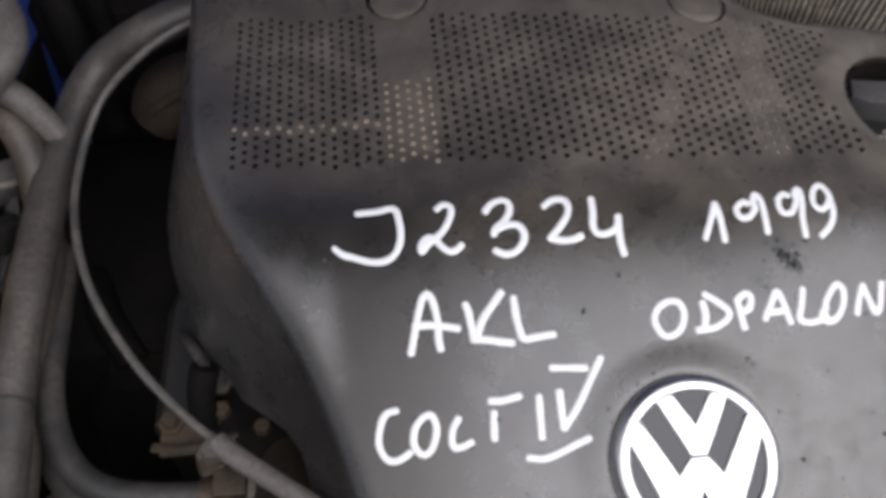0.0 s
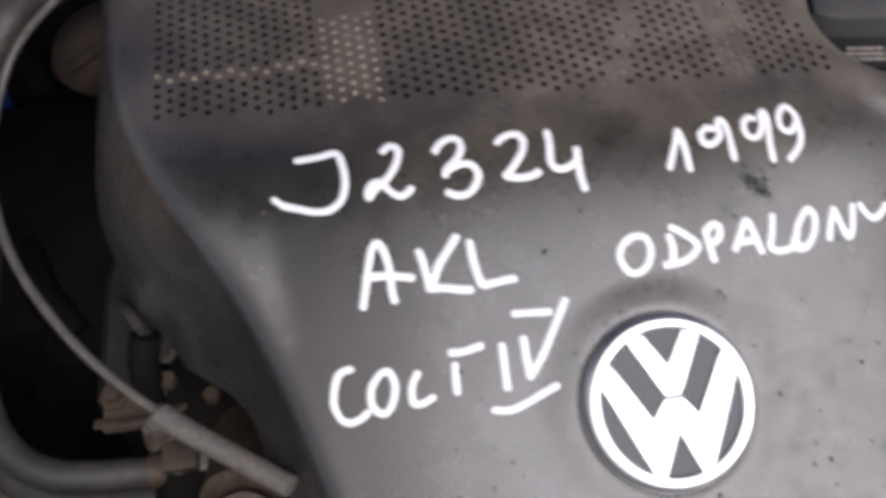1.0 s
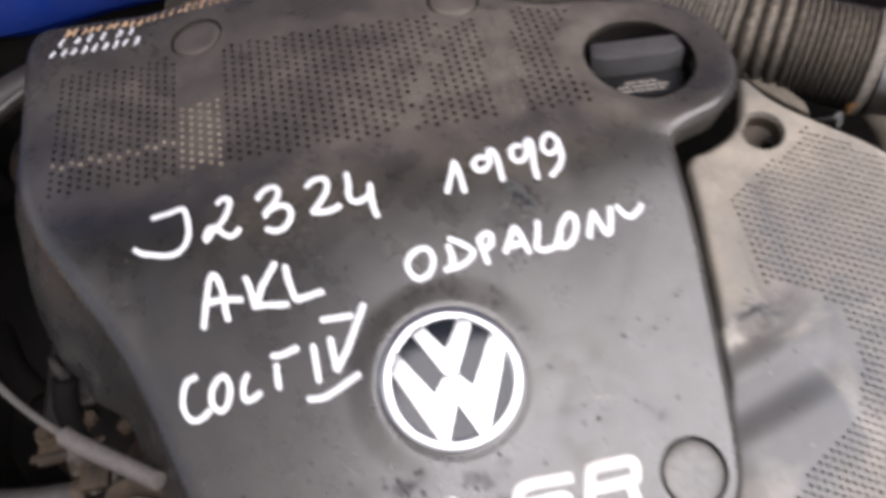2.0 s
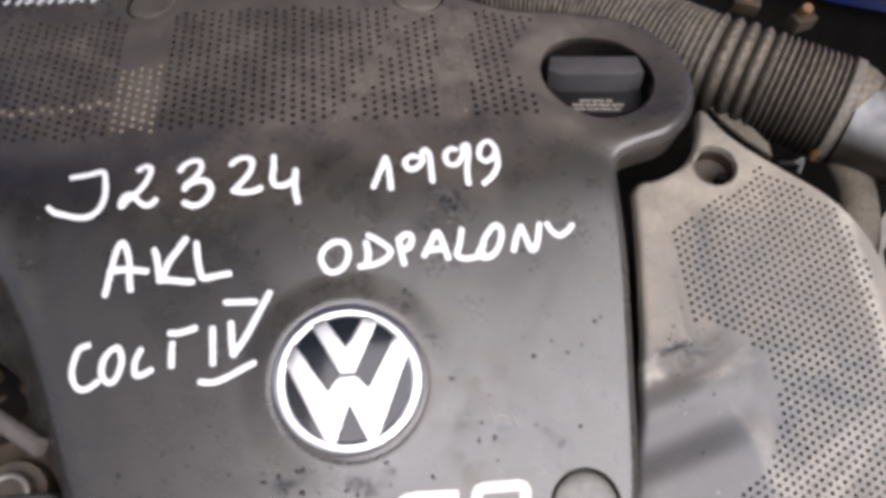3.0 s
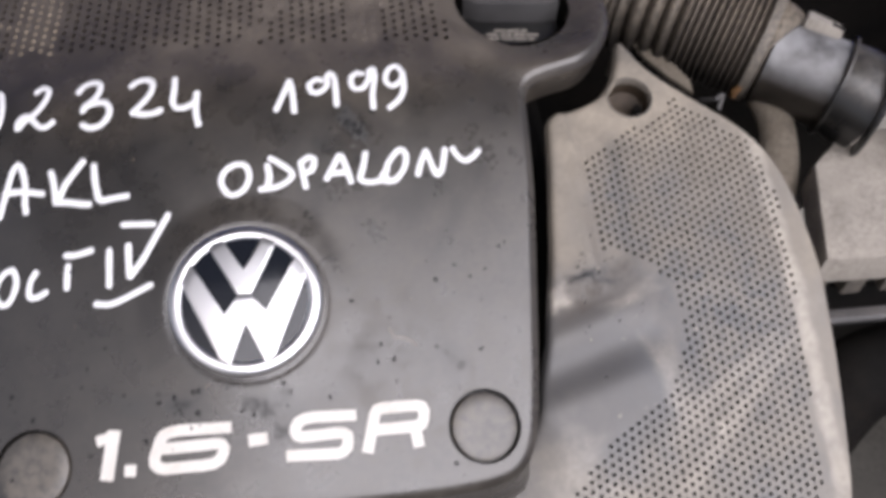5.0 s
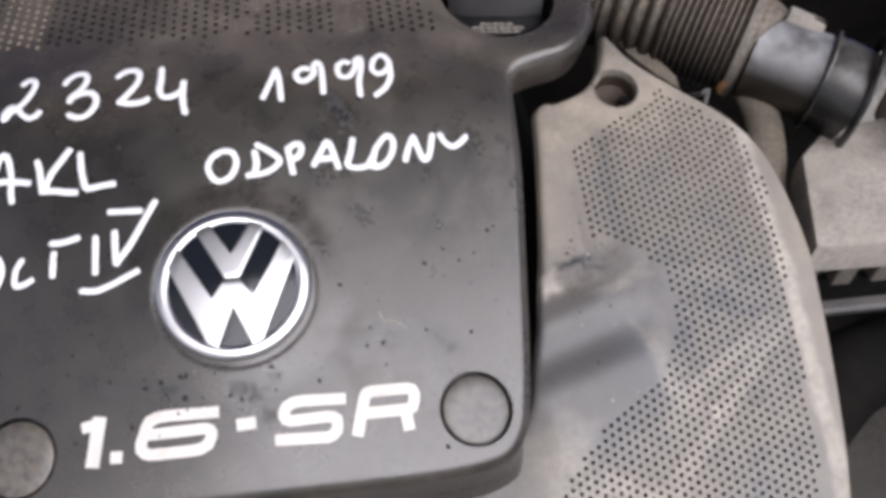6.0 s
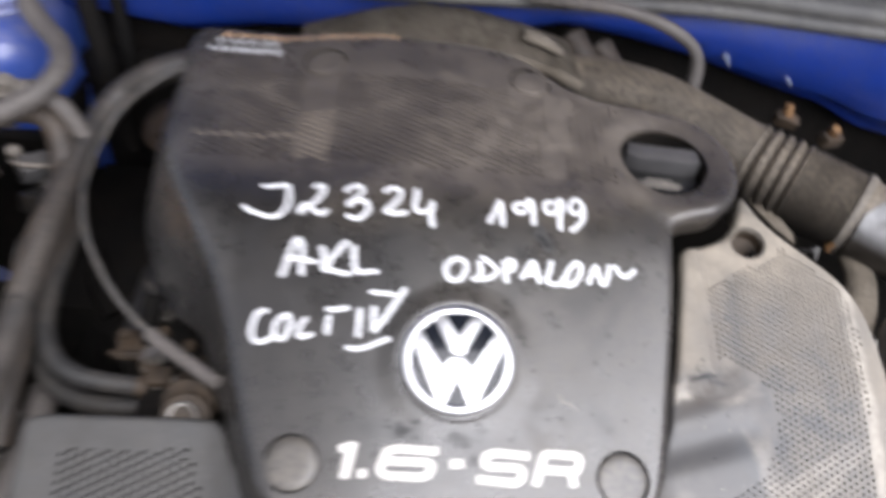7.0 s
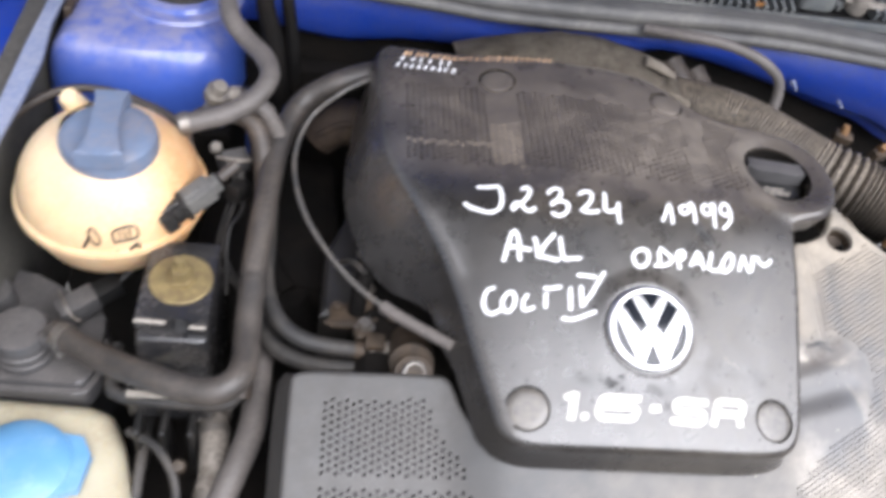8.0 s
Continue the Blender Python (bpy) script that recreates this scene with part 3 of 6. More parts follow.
def lean(share):
    return lambda nx, ny, x, y: -0.0005 - share[0] * flare(nx, ny, y) - share[1] * skirt(nx, y)


def round_off(inset, more):
    """The top edge's rounding, broader on the gearbox side."""
    return lambda nx, ny, x, y: inset + more * left_side(nx)


cover_rings = [(round_off(0.0060, 0.0060), 0.0), (round_off(0.0048, 0.0032), lambda nx, ny, x, y: 0.0002 + 0.0006 * left_side(nx)), (round_off(0.0036, 0.0010), lambda nx, ny, x, y: 0.0005 + 0.0017 * left_side(nx)),
               (round_off(0.0018, -0.0006), lambda nx, ny, x, y: 0.0019 + 0.0026 * left_side(nx)), (lean((0.02, 0.0)), lambda nx, ny, x, y: 0.0045 + 0.0032 * left_side(nx)), (lean((0.12, 0.05)), 0.0115),
               (lean((0.5, 0.32)), 0.024), (lean((0.8, 0.74)), lambda nx, ny, x, y: min(0.6 * skirt_drop(nx, ny, x, y) + 0.009, 0.85 * skirt_drop(nx, ny, x, y))), (lean((1.0, 1.0)), skirt_drop)]

DISCS = [(-0.102, -0.068, 0.0185), (0.1085, -0.0685, 0.0180), (-0.113, 0.2635, 0.0178), (0.055, 0.247, 0.0170)]

# The perforated field behind the bend, in panels with plain bars between them.
FIELD = [(-0.206, 0.154), (-0.207, 0.256), (-0.13, 0.252), (-0.08, 0.247), (0.03, 0.236), (0.09, 0.233), (0.129, 0.233), (0.116, 0.210), (0.106, 0.193), (0.104, 0.177), (0.111, 0.158), (0.120, 0.1415), (0.03, 0.1405), (0.0, 0.1415), (-0.12, 0.150)]
BOSS = (0.156, 0.175)


def field_keep(x, y):
    return all(math.hypot(x - a, y - b) > r + 0.005 for a, b, r in DISCS) and math.hypot(x - BOSS[0], y - BOSS[1]) > 0.047 and not (-0.1245 < x < -0.0995 and y > 0.203)


cover_holes = hole_grid(FIELD, 0.00560, 0.0057, field_keep)


def streak(x, y, x0, y0, x1, y1):
    """Distance from a straight smear between two points."""
    dx, dy = x1 - x0, y1 - y0
    n = math.hypot(dx, dy)
    return abs((x - x0) * dy - (y - y0) * dx) / n


def clogged(x, y):
    """Where the holes are stopped with pale dust: a broad bar and one row."""
    if -0.1245 < x < -0.0995 or (x < -0.12 and abs(y - 0.1755) < 0.0030):
        return True
    return noise.noise(Vector((x * 900, y * 900, 4))) > 0.70 and x < 0.02


def smeared(x, y):
    """Where they are filled flush with dirt: a second bar and a narrow smear."""
    if streak(x, y, 0.0770, 0.233, 0.0655, 0.140) < 0.0095:
        return True
    return streak(x, y, 0.050, 0.238, 0.006, 0.146) < 0.0042 and noise.noise(Vector((x * 300, y * 300, 2))) > -0.35


engine_cover = thing("engine_cover", "dusty black plastic engine cover with perforated panel and white handwriting", "engine cover", m=COVER)
cover_shell = part("shell", shell(cover_outline, face, cover_rings, cover_holes, 0.00152, 0.0018, 7, 0.006,
                                  cuts=[(*BOSS, 0.0345)] + [(x, y, r) for x, y, r in DISCS], dial=(0, 0, 0.058)), mat_cover, engine_cover)


def plugs(holes, height, r, sink, seed):
    """Little pads of dust in holes."""
    rnd = random.Random(seed)
    bm = bmesh.new()
    for x, y in holes:
        q = r * rnd.uniform(0.9, 1.0)
        a0 = rnd.random()
        ring = [bm.verts.new((x + q * math.cos(a0 + k * math.pi / 3), y + q * math.sin(a0 + k * math.pi / 3), height(x, y) - sink)) for k in range(6)]
        mid = bm.verts.new((x, y, height(x, y) - sink * rnd.uniform(0.2, 1.2)))
        for k in range(6):
            bm.faces.new((ring[k], ring[(k + 1) % 6], mid))
    return bm


dust = part("clogging_dust", plugs([p for p in cover_holes if clogged(*p)], face, 0.00148, 0.0005, 3), mat_dust, engine_cover, "pale dust stopping some of the holes")
dust["kind"] = "stuff"
fill = part("packed_dirt", plugs([p for p in cover_holes if smeared(*p)], face, 0.00150, 0.0008, 8), mat_cover, engine_cover, "dirt packed flush into some of the holes")
fill["kind"] = "stuff"

part("foam_lining", shell(rounded([(x * 1.0, y) for x, y in FIELD], 0.004), lambda x, y: face(x, y) - 0.007, [(0.003, 0.0), (0.001, 0.001), (0.0, 0.004)], grid=0.012, cuts=[(*BOSS, 0.043)]), mat_foam, engine_cover, "black foam below the holes")

# The four round blanking caps, flush in their recesses with a dark gap round them.
def face_frame(x, y, height=face, e=0.004):
    zx, zy = (height(x + e, y) - height(x - e, y)) / (2 * e), (height(x, y + e) - height(x, y - e)) / (2 * e)
    n = Vector((-zx, -zy, 1)).normalized()
    xa = Vector((1, 0, zx)).normalized()
    ya = n.cross(xa)
    return Matrix(((xa.x, ya.x, n.x, x), (xa.y, ya.y, n.y, y), (xa.z, ya.z, n.z, height(x, y)), (0, 0, 0, 1)))


for x, y, r in DISCS:
    q = r - 0.0015
    bm = lathe([(0, 0.0001), (q * 0.6, 0.0001), (q - 0.0012, -0.0001), (q - 0.0003, -0.0006), (q, -0.0014), (q, -0.006)], 40, face_frame(x, y), close=False)
    part("blanking_cap", bm, mat_cover if y > 0 else mat_cap_dust, engine_cover, "round blanking cap, dusty")
    part("cap_seat", lathe([(0, -0.0064), (r - 0.0002, -0.0064), (r - 0.0002, -0.0035)], 40, face_frame(x, y), close=False), mat_black, engine_cover)

# Oil filler in its round well.
well = face_frame(*BOSS)
# The near-black lining paints the shade inside the well.
part("filler_well", lathe([(0.0344, -0.001), (0.0340, -0.012), (0.0335, -0.024), (0.0, -0.024)], 40, well, close=False), mat_engine, engine_cover)
oil_cap = thing("oil_filler_cap", "black plastic oil filler cap with a raised grip bar", "cap", m=COVER @ well @ pose(0, 0, -0.024, 0, 0, -6))
part("cap_body", lathe([(0, 0.013), (0.024, 0.013), (0.0285, 0.0115), (0.030, 0.008), (0.030, 0.0)], 36, close=False), mat_black, oil_cap)
part("grip_bar", prism([(-0.0285, 0.003), (-0.020, -0.0015), (0.020, -0.0015), (0.0285, 0.002), (0.0265, 0.016), (-0.0265, 0.016)], 0.008, 0.0265, 0.0016, 2), mat_res, oil_cap, "black grip bar with dust on its top")
for row, (y, cuts) in enumerate([(-0.0098, 5), (-0.0136, 8), (-0.0174, 7)]):
    for k in range(cuts):
        x = (k - (cuts - 1) / 2) * 0.0040 + 0.0012 * (row % 2)
        part("marking", block(x - 0.0018, x + 0.0018 - 0.0007 * (k % 2), y - 0.0010, y + 0.0009, 0.0128, 0.0133, 0.0001, 1), mat_lid, oil_cap, "worn moulded marking")



# ---- writing ----
def stroke(points, width, height, lift=0.0, thick=0.0005, bm=None, seed=0):
    """A pen stroke lying on the cover: a low rounded band along the points."""
    line = curve_points([(x, y, 0) for x, y in points], 0.0009)
    bm = bm or bmesh.new()
    rnd = random.Random(seed)
    ph = rnd.uniform(0, 50)
    rings = []
    n = len(line)
    full = [line[0]] + line + [line[-1]]
    for i, p in enumerate(full):
        j = min(max(i - 1, 0), n - 1)
        d = line[min(j + 1, n - 1)] - line[max(j - 1, 0)]
        d = d.normalized() if d.length > 1e-9 else Vector((1, 0, 0))
        side = Vector((-d.y, d.x, 0))
        w = width / 2 * (1 + 0.10 * noise.noise(Vector((p.x * 160 + ph, p.y * 160, 0))))
        q = p.copy()
        if i in (0, n + 1):
            q, w = p + d * (w * (-0.55 if i == 0 else 0.55)), w * 0.62
        ring = []
        for k in range(7):
            a = math.pi * k / 6
            s = q + side * (w * math.cos(a))
            ring.append(bm.verts.new((s.x, s.y, height(s.x, s.y) + lift + thick * math.sin(a) - 0.0001)))
        rings.append(ring)
    for a, b in zip(rings, rings[1:]):
        for k in range(6):
            bm.faces.new((a[k], a[k + 1], b[k + 1], b[k]))
    bm.faces.new(rings[0])
    bm.faces.new(rings[-1])
    return bm


# Letter shapes: strokes through points in a unit box.
GLYPHS = {}
GLYPHS["J"] = [[(0.32, 0.93), (0.63, 0.96), (0.89, 1.0), (0.98, 0.72), (1.0, 0.41), (0.93, 0.15), (0.77, 0.01), (0.56, 0.0), (0.31, 0.08), (0.1, 0.16), (0.0, 0.27)]]
GLYPHS["2"] = [[(0.37, 0.89), (0.54, 1.0), (0.73, 0.93), (0.72, 0.73), (0.56, 0.46), (0.35, 0.28), (0.13, 0.13), (0.01, 0.0), (0.0, 0.16), (0.14, 0.29), (0.33, 0.26), (0.5, 0.11), (0.72, 0.0), (0.9, 0.05), (1.0, 0.14)], [(0.04, 0.1), (0.18, 0.2)]]
GLYPHS["3"] = [[(0.0, 0.77), (0.15, 0.92), (0.43, 1.0), (0.62, 0.94), (0.64, 0.78), (0.5, 0.61), (0.26, 0.46), (0.22, 0.34)], [(0.25, 0.43), (0.55, 0.52), (0.84, 0.52), (1.0, 0.38), (0.97, 0.21), (0.77, 0.04), (0.49, 0.0), (0.24, 0.07)]]
GLYPHS["2b"] = [[(0.0, 0.81), (0.22, 0.97), (0.52, 1.0), (0.67, 0.86), (0.63, 0.6), (0.45, 0.35), (0.24, 0.14), (0.13, 0.05)], [(0.14, 0.05), (0.51, 0.0), (0.84, 0.04), (1.0, 0.12)]]
GLYPHS["4"] = [[(0.0, 1.0), (0.03, 0.77), (0.01, 0.5), (0.14, 0.37), (0.41, 0.36), (0.68, 0.42), (0.83, 0.51)], [(0.86, 0.68), (0.86, 0.42), (0.9, 0.2), (1.0, 0.0)]]
GLYPHS["1"] = [[(0.0, 0.05), (0.32, 0.49), (0.67, 1.0)], [(0.67, 1.0), (0.86, 0.62), (1.0, 0.0)]]
GLYPHS["9"] = [[(0.44, 0.74), (0.26, 0.79), (0.05, 0.66), (0.0, 0.56), (0.12, 0.38), (0.4, 0.4), (0.64, 0.61), (0.62, 0.85), (0.74, 1.0), (0.9, 0.83), (0.96, 0.41), (1.0, 0.0)]]
GLYPHS["9b"] = [[(0.48, 0.84), (0.28, 0.88), (0.05, 0.77), (0.0, 0.67), (0.13, 0.48), (0.5, 0.49), (0.74, 0.72), (0.75, 0.92), (0.94, 1.0), (1.0, 0.76), (0.91, 0.37), (0.95, 0.0)]]
GLYPHS["9c"] = [[(0.92, 0.85), (0.56, 1.0), (0.12, 0.88), (0.0, 0.62), (0.39, 0.51), (0.83, 0.65), (0.95, 0.82), (1.0, 0.46), (0.73, 0.21), (0.17, 0.0)]]
GLYPHS["A"] = [[(0.0, 0.0), (0.06, 0.27), (0.14, 0.63), (0.22, 0.9), (0.32, 1.0), (0.44, 0.89), (0.55, 0.57), (0.58, 0.25), (0.63, 0.07)], [(0.06, 0.46), (0.35, 0.48), (0.68, 0.46), (1.0, 0.42)]]
GLYPHS["K"] = [[(0.0, 0.77), (0.08, 0.56), (0.19, 0.04)], [(0.76, 1.0), (0.57, 0.74), (0.37, 0.46), (0.26, 0.16)], [(0.2, 0.07), (0.49, 0.06), (0.75, 0.02), (1.0, 0.0)]]
GLYPHS["L"] = [[(0.0, 1.0), (0.06, 0.57), (0.16, 0.18), (0.25, 0.0), (0.52, 0.03), (0.82, 0.08), (1.0, 0.1)]]
GLYPHS["O"] = [[(0.44, 0.98), (0.13, 0.78), (0.0, 0.43), (0.23, 0.05), (0.53, 0.0), (0.85, 0.2), (1.0, 0.6), (0.85, 0.95), (0.51, 1.0), (0.24, 0.89)]]
GLYPHS["D"] = [[(0.27, 1.0), (0.61, 0.83), (1.0, 0.54), (0.93, 0.31), (0.54, 0.08), (0.0, 0.0)], [(0.2, 0.77), (0.28, 0.39), (0.21, 0.04)]]
GLYPHS["P"] = [[(0.0, 0.85), (0.18, 0.45), (0.43, 0.0)], [(0.0, 0.81), (0.58, 1.0), (1.0, 0.91), (0.84, 0.6), (0.26, 0.45)]]
GLYPHS["A2"] = [[(0.0, 0.09), (0.27, 0.58), (0.53, 1.0), (0.76, 0.64), (1.0, 0.0)], [(0.22, 0.32), (0.85, 0.4)]]
GLYPHS["L2"] = [[(0.19, 1.0), (0.1, 0.49), (0.0, 0.12), (0.26, 0.0), (0.63, 0.05), (1.0, 0.2)]]
GLYPHS["O2"] = [[(0.17, 0.35), (0.29, 0.61), (0.72, 1.0), (1.0, 0.86), (0.94, 0.46), (0.63, 0.11), (0.23, 0.0), (0.0, 0.14), (0.24, 0.39)]]
GLYPHS["N"] = [[(0.0, 0.0), (0.13, 0.49), (0.3, 0.9)], [(0.3, 0.9), (0.46, 0.51), (0.67, 0.08), (0.87, 0.28), (1.0, 1.0)]]
GLYPHS["Y"] = [[(0.0, 1.0), (0.18, 0.38), (0.45, 0.0), (0.77, 0.38), (1.0, 0.98)]]
GLYPHS["arc"] = [[(0.56, 1.0), (0.22, 0.93), (0.05, 0.71), (0.0, 0.34), (0.21, 0.07), (0.5, 0.0), (0.81, 0.08), (1.0, 0.18)]]
GLYPHS["ring"] = [[(0.28, 0.88), (0.02, 0.64), (0.0, 0.24), (0.41, 0.0), (0.79, 0.15), (1.0, 0.63), (0.75, 1.0), (0.33, 0.93)]]
GLYPHS["hook"] = [[(0.3, 1.0), (0.0, 0.57), (0.03, 0.03), (0.48, 0.0), (1.0, 0.19)]]
GLYPHS["tee"] = [[(0.13, 0.62), (0.13, 0.26), (0.15, 0.0)], [(0.0, 0.88), (0.42, 0.89), (1.0, 1.0)]]
GLYPHS["I"] = [[(0.0, 1.0), (0.48, 0.52), (1.0, 0.0)]]
GLYPHS["V"] = [[(0.0, 0.52), (0.04, 0.25), (0.09, 0.0)], [(0.09, 0.0), (0.41, 0.29), (0.67, 0.6), (1.0, 1.0)]]
GLYPHS["line"] = [[(0.0, 0.5), (0.47, 0.5), (1.0, 0.5)]]
GLYPHS["under"] = [[(0.0, 0.04), (0.25, 0.0), (0.5, 0.26), (0.75, 0.64), (1.0, 1.0)]]


def write(name, letters, width, mat, label, turn=-4.35):
    """One line of handwriting: (shape, middle x, middle y, width and height of its midline) on the cover; each shape is a part of it."""
    text = thing(name, label, "writing", m=COVER)
    c, s = math.cos(radians(turn)), math.sin(radians(turn))
    for i, (shape, cx, cy, w, h) in enumerate(letters):
        bm = bmesh.new()
        for k, pts in enumerate(GLYPHS[shape]):
            loc = [((u - 0.5) * w, (v - 0.5) * h) for u, v in pts]
            stroke([(cx + c * a - s * b, cy + s * a + c * b) for a, b in loc], width, face, 0.00012 * k, 0.0005, bm, seed=i * 7 + k)
        part("pen_stroke", bm, mat, text, smooth=60)
    return text


write("handwritten_line", [("J", -0.1369, 0.1127, 0.0307, 0.0260), ("2", -0.1025, 0.1130, 0.0183, 0.0234), ("3", -0.0737, 0.1110, 0.0176, 0.0266), ("2b", -0.0469, 0.1123, 0.0169, 0.0203), ("4", -0.0264, 0.1077, 0.0139, 0.0275)],
      0.0034, mat_pen, "white paint marker writing J2324 on the black cover")
write("handwritten_line", [("1", 0.0237, 0.1068, 0.0093, 0.0186), ("9", 0.0430, 0.1103, 0.0143, 0.0194), ("9b", 0.0635, 0.1103, 0.0126, 0.0241), ("9c", 0.0804, 0.1107, 0.0096, 0.0263)],
      0.0033, mat_pen, "white paint marker year 1999 on the black cover")
write("handwritten_line", [("A", -0.1088, 0.0683, 0.0214, 0.0273), ("K", -0.0845, 0.0693, 0.0213, 0.0230), ("L", -0.0646, 0.0675, 0.0181, 0.0186)],
      0.0035, mat_pen, "white paint marker letters AKL on the black cover")
write("handwritten_line", [("O", -0.0035, 0.0630, 0.0138, 0.0158), ("D", 0.0168, 0.0646, 0.0152, 0.0165), ("P", 0.0321, 0.0643, 0.0067, 0.0160), ("A2", 0.0480, 0.0653, 0.0125, 0.0144), ("L2", 0.0657, 0.0651, 0.0139, 0.0158), ("O2", 0.0760, 0.0659, 0.0122, 0.0175), ("N", 0.0956, 0.0673, 0.0145, 0.0153), ("Y", 0.1142, 0.0709, 0.0141, 0.0065)],
      0.0034, mat_pen, "white paint marker word ODPALONY above the round badge")
write("handwritten_line", [("arc", -0.1298, 0.0202, 0.0139, 0.0221), ("ring", -0.1163, 0.0196, 0.0098, 0.0171), ("hook", -0.1001, 0.0195, 0.0086, 0.0125), ("tee", -0.0811, 0.0246, 0.0130, 0.0189), ("I", -0.0657, 0.0236, 0.0011, 0.0183), ("V", -0.0471, 0.0330, 0.0187, 0.0313), ("line", -0.0512, 0.0442, 0.0154, 0.0004), ("under", -0.0589, 0.0098, 0.0265, 0.0090)],
      0.0033, mat_pen, "white paint marker strokes and numeral IV beside the badge")


def ribbon(points, width, height, lift, thick=0.0004, bm=None):
    """A flat printed band with square ends and mitred corners."""
    bm = bm or bmesh.new()
    p = [Vector((x, y)) for x, y in points]
    rows = []
    for i, q in enumerate(p):
        d0 = (q - p[i - 1]).normalized() if i else (p[1] - q).normalized()
        d1 = (p[i + 1] - q).normalized() if i < len(p) - 1 else d0
        t = (d0 + d1).normalized()
        s = Vector((-t.y, t.x)) * (width / 2 / max(0.5, t.dot(d0)))
        rows.append([(q + s), (q - s)])
    loops = []
    for a, b in rows:
        za, zb = height(a.x, a.y) + lift, height(b.x, b.y) + lift
        loops.append([bm.verts.new((a.x, a.y, za - thick)), bm.verts.new((a.x, a.y, za)), bm.verts.new((b.x, b.y, zb)), bm.verts.new((b.x, b.y, zb - thick))])
    for a, b in zip(loops, loops[1:]):
        for k in range(3):
            bm.faces.new((a[k], a[k + 1], b[k + 1], b[k]))
    bm.faces.new(loops[0])
    bm.faces.new(loops[-1])
    return bm


PRINT = {}
PRINT["1"] = ([[(0.0, 0.0), (1.0, 1.0)]], 0.0050)
PRINT["1b"] = ([[(1.0, 1.0), (0.0, 0.0)]], 0.0062)
PRINT["."] = ([[(0.0, 0.5), (1.0, 0.5)]], 0.0054)
PRINT["6"] = ([[(1.0, 1.0), (0.33, 0.95), (0.19, 0.91), (0.10, 0.83), (0.06, 0.69), (0.0, 0.27), (0.01, 0.13), (0.06, 0.04), (0.14, 0.0), (0.64, 0.06), (0.78, 0.10), (0.87, 0.20), (0.91, 0.38), (0.91, 0.50), (0.88, 0.57), (0.82, 0.60), (0.63, 0.57), (0.08, 0.49)]], 0.0052)
PRINT["-"] = ([[(0.0, 0.0), (1.0, 1.0)]], 0.0056)
PRINT["S"] = ([[(1.0, 1.0), (0.4, 0.97), (0.25, 0.93), (0.16, 0.84), (0.12, 0.71), (0.12, 0.60), (0.15, 0.51), (0.22, 0.47), (0.72, 0.55), (0.82, 0.54), (0.87, 0.48), (0.88, 0.35), (0.87, 0.20), (0.82, 0.09), (0.74, 0.03), (0.0, 0.0)]], 0.0052)
PRINT["R"] = ([[(0.0, 0.0), (0.13, 0.82), (0.17, 0.91), (0.25, 0.95), (0.86, 1.0), (0.96, 0.97), (1.0, 0.88), (0.99, 0.70), (0.95, 0.59), (0.88, 0.55), (0.1, 0.48)], [(0.84, 0.53), (0.9, 0.10)]], 0.0054)
print_text = thing("printed_lettering", "white printed wide lettering 1.6-SR on the cover", "lettering", m=COVER)
tc, ts = math.cos(radians(-4.35)), math.sin(radians(-4.35))
for shape, cx, cy, w, h in [("1", -0.0693, -0.0576, 0.0058, 0.0015), ("1b", -0.0658, -0.0649, 0.0020, 0.0225), (".", -0.0568, -0.0727, 0.0053, 0.0004), ("6", -0.0282, -0.0654, 0.0344, 0.0180), ("-", 0.0016, -0.0645, 0.0087, 0.0010),
                            ("S", 0.0307, -0.0655, 0.0320, 0.0180), ("R", 0.0654, -0.0658, 0.0269, 0.0216)]:
    bm = bmesh.new()
    strokes, width = PRINT[shape]
    for k, pts in enumerate(strokes):
        loc = [((u - 0.5) * w, (v - 0.5) * h) for u, v in pts]
        ribbon([(cx + tc * a - ts * b, cy + ts * a + tc * b) for a, b in loc], width, face, 0.0004 + 0.0001 * k + (0.0001 if shape == "1b" else 0), 0.0004, bm)
    part("character", bm, mat_print, print_text, smooth=0)

# Small writing on the back edge that cannot be read: rows of short bars.
note = thing("small_marker_note", "faded white and orange marker note, illegible", "writing", m=COVER)
rnd = random.Random(5)
for y0, x0, x1, pitch, mat in [(0.2985, -0.203, -0.050, 0.0056, mat_tan_print), (0.2895, -0.205, -0.148, 0.0092, mat_pen), (0.2790, -0.211, -0.143, 0.0070, mat_pen)]:
    count = int((x1 - x0) / pitch)
    for k in range(count):
        x, y = x0 + pitch * k + rnd.uniform(-0.0005, 0.0005), y0 - 0.02 * pitch * k
        tall = rnd.uniform(0.0016, 0.0034)
        part("bar", stroke([(x - 0.0008, y - tall), (x + rnd.uniform(-0.0012, 0.0022), y), (x + 0.0012, y + tall)], rnd.uniform(0.0019, 0.0030), face, 0, 0.0005, seed=int(x * 1e4)), mat, note)

# ---- the round badge ----
badge = thing("round_badge", "round chrome badge with dark inlays in a dished seat", "badge", m=COVER @ Matrix.Translation((-0.0005, 0.0008, 0.0012)))
RB = 0.0365
DOME = 0.0017


def domed(bm):
    """Bends a flat body over the badge's crown."""
    bmesh.ops.triangulate(bm, faces=bm.faces[:])
    bmesh.ops.subdivide_edges(bm, edges=[e for e in bm.edges if e.calc_length() > 0.004], cuts=4, use_grid_fill=True)
    bmesh.ops.triangulate(bm, faces=bm.faces[:])
    for v in bm.verts:
        v.co.z += DOME * (1 - (v.co.x**2 + v.co.y**2) / RB**2)
    return bm


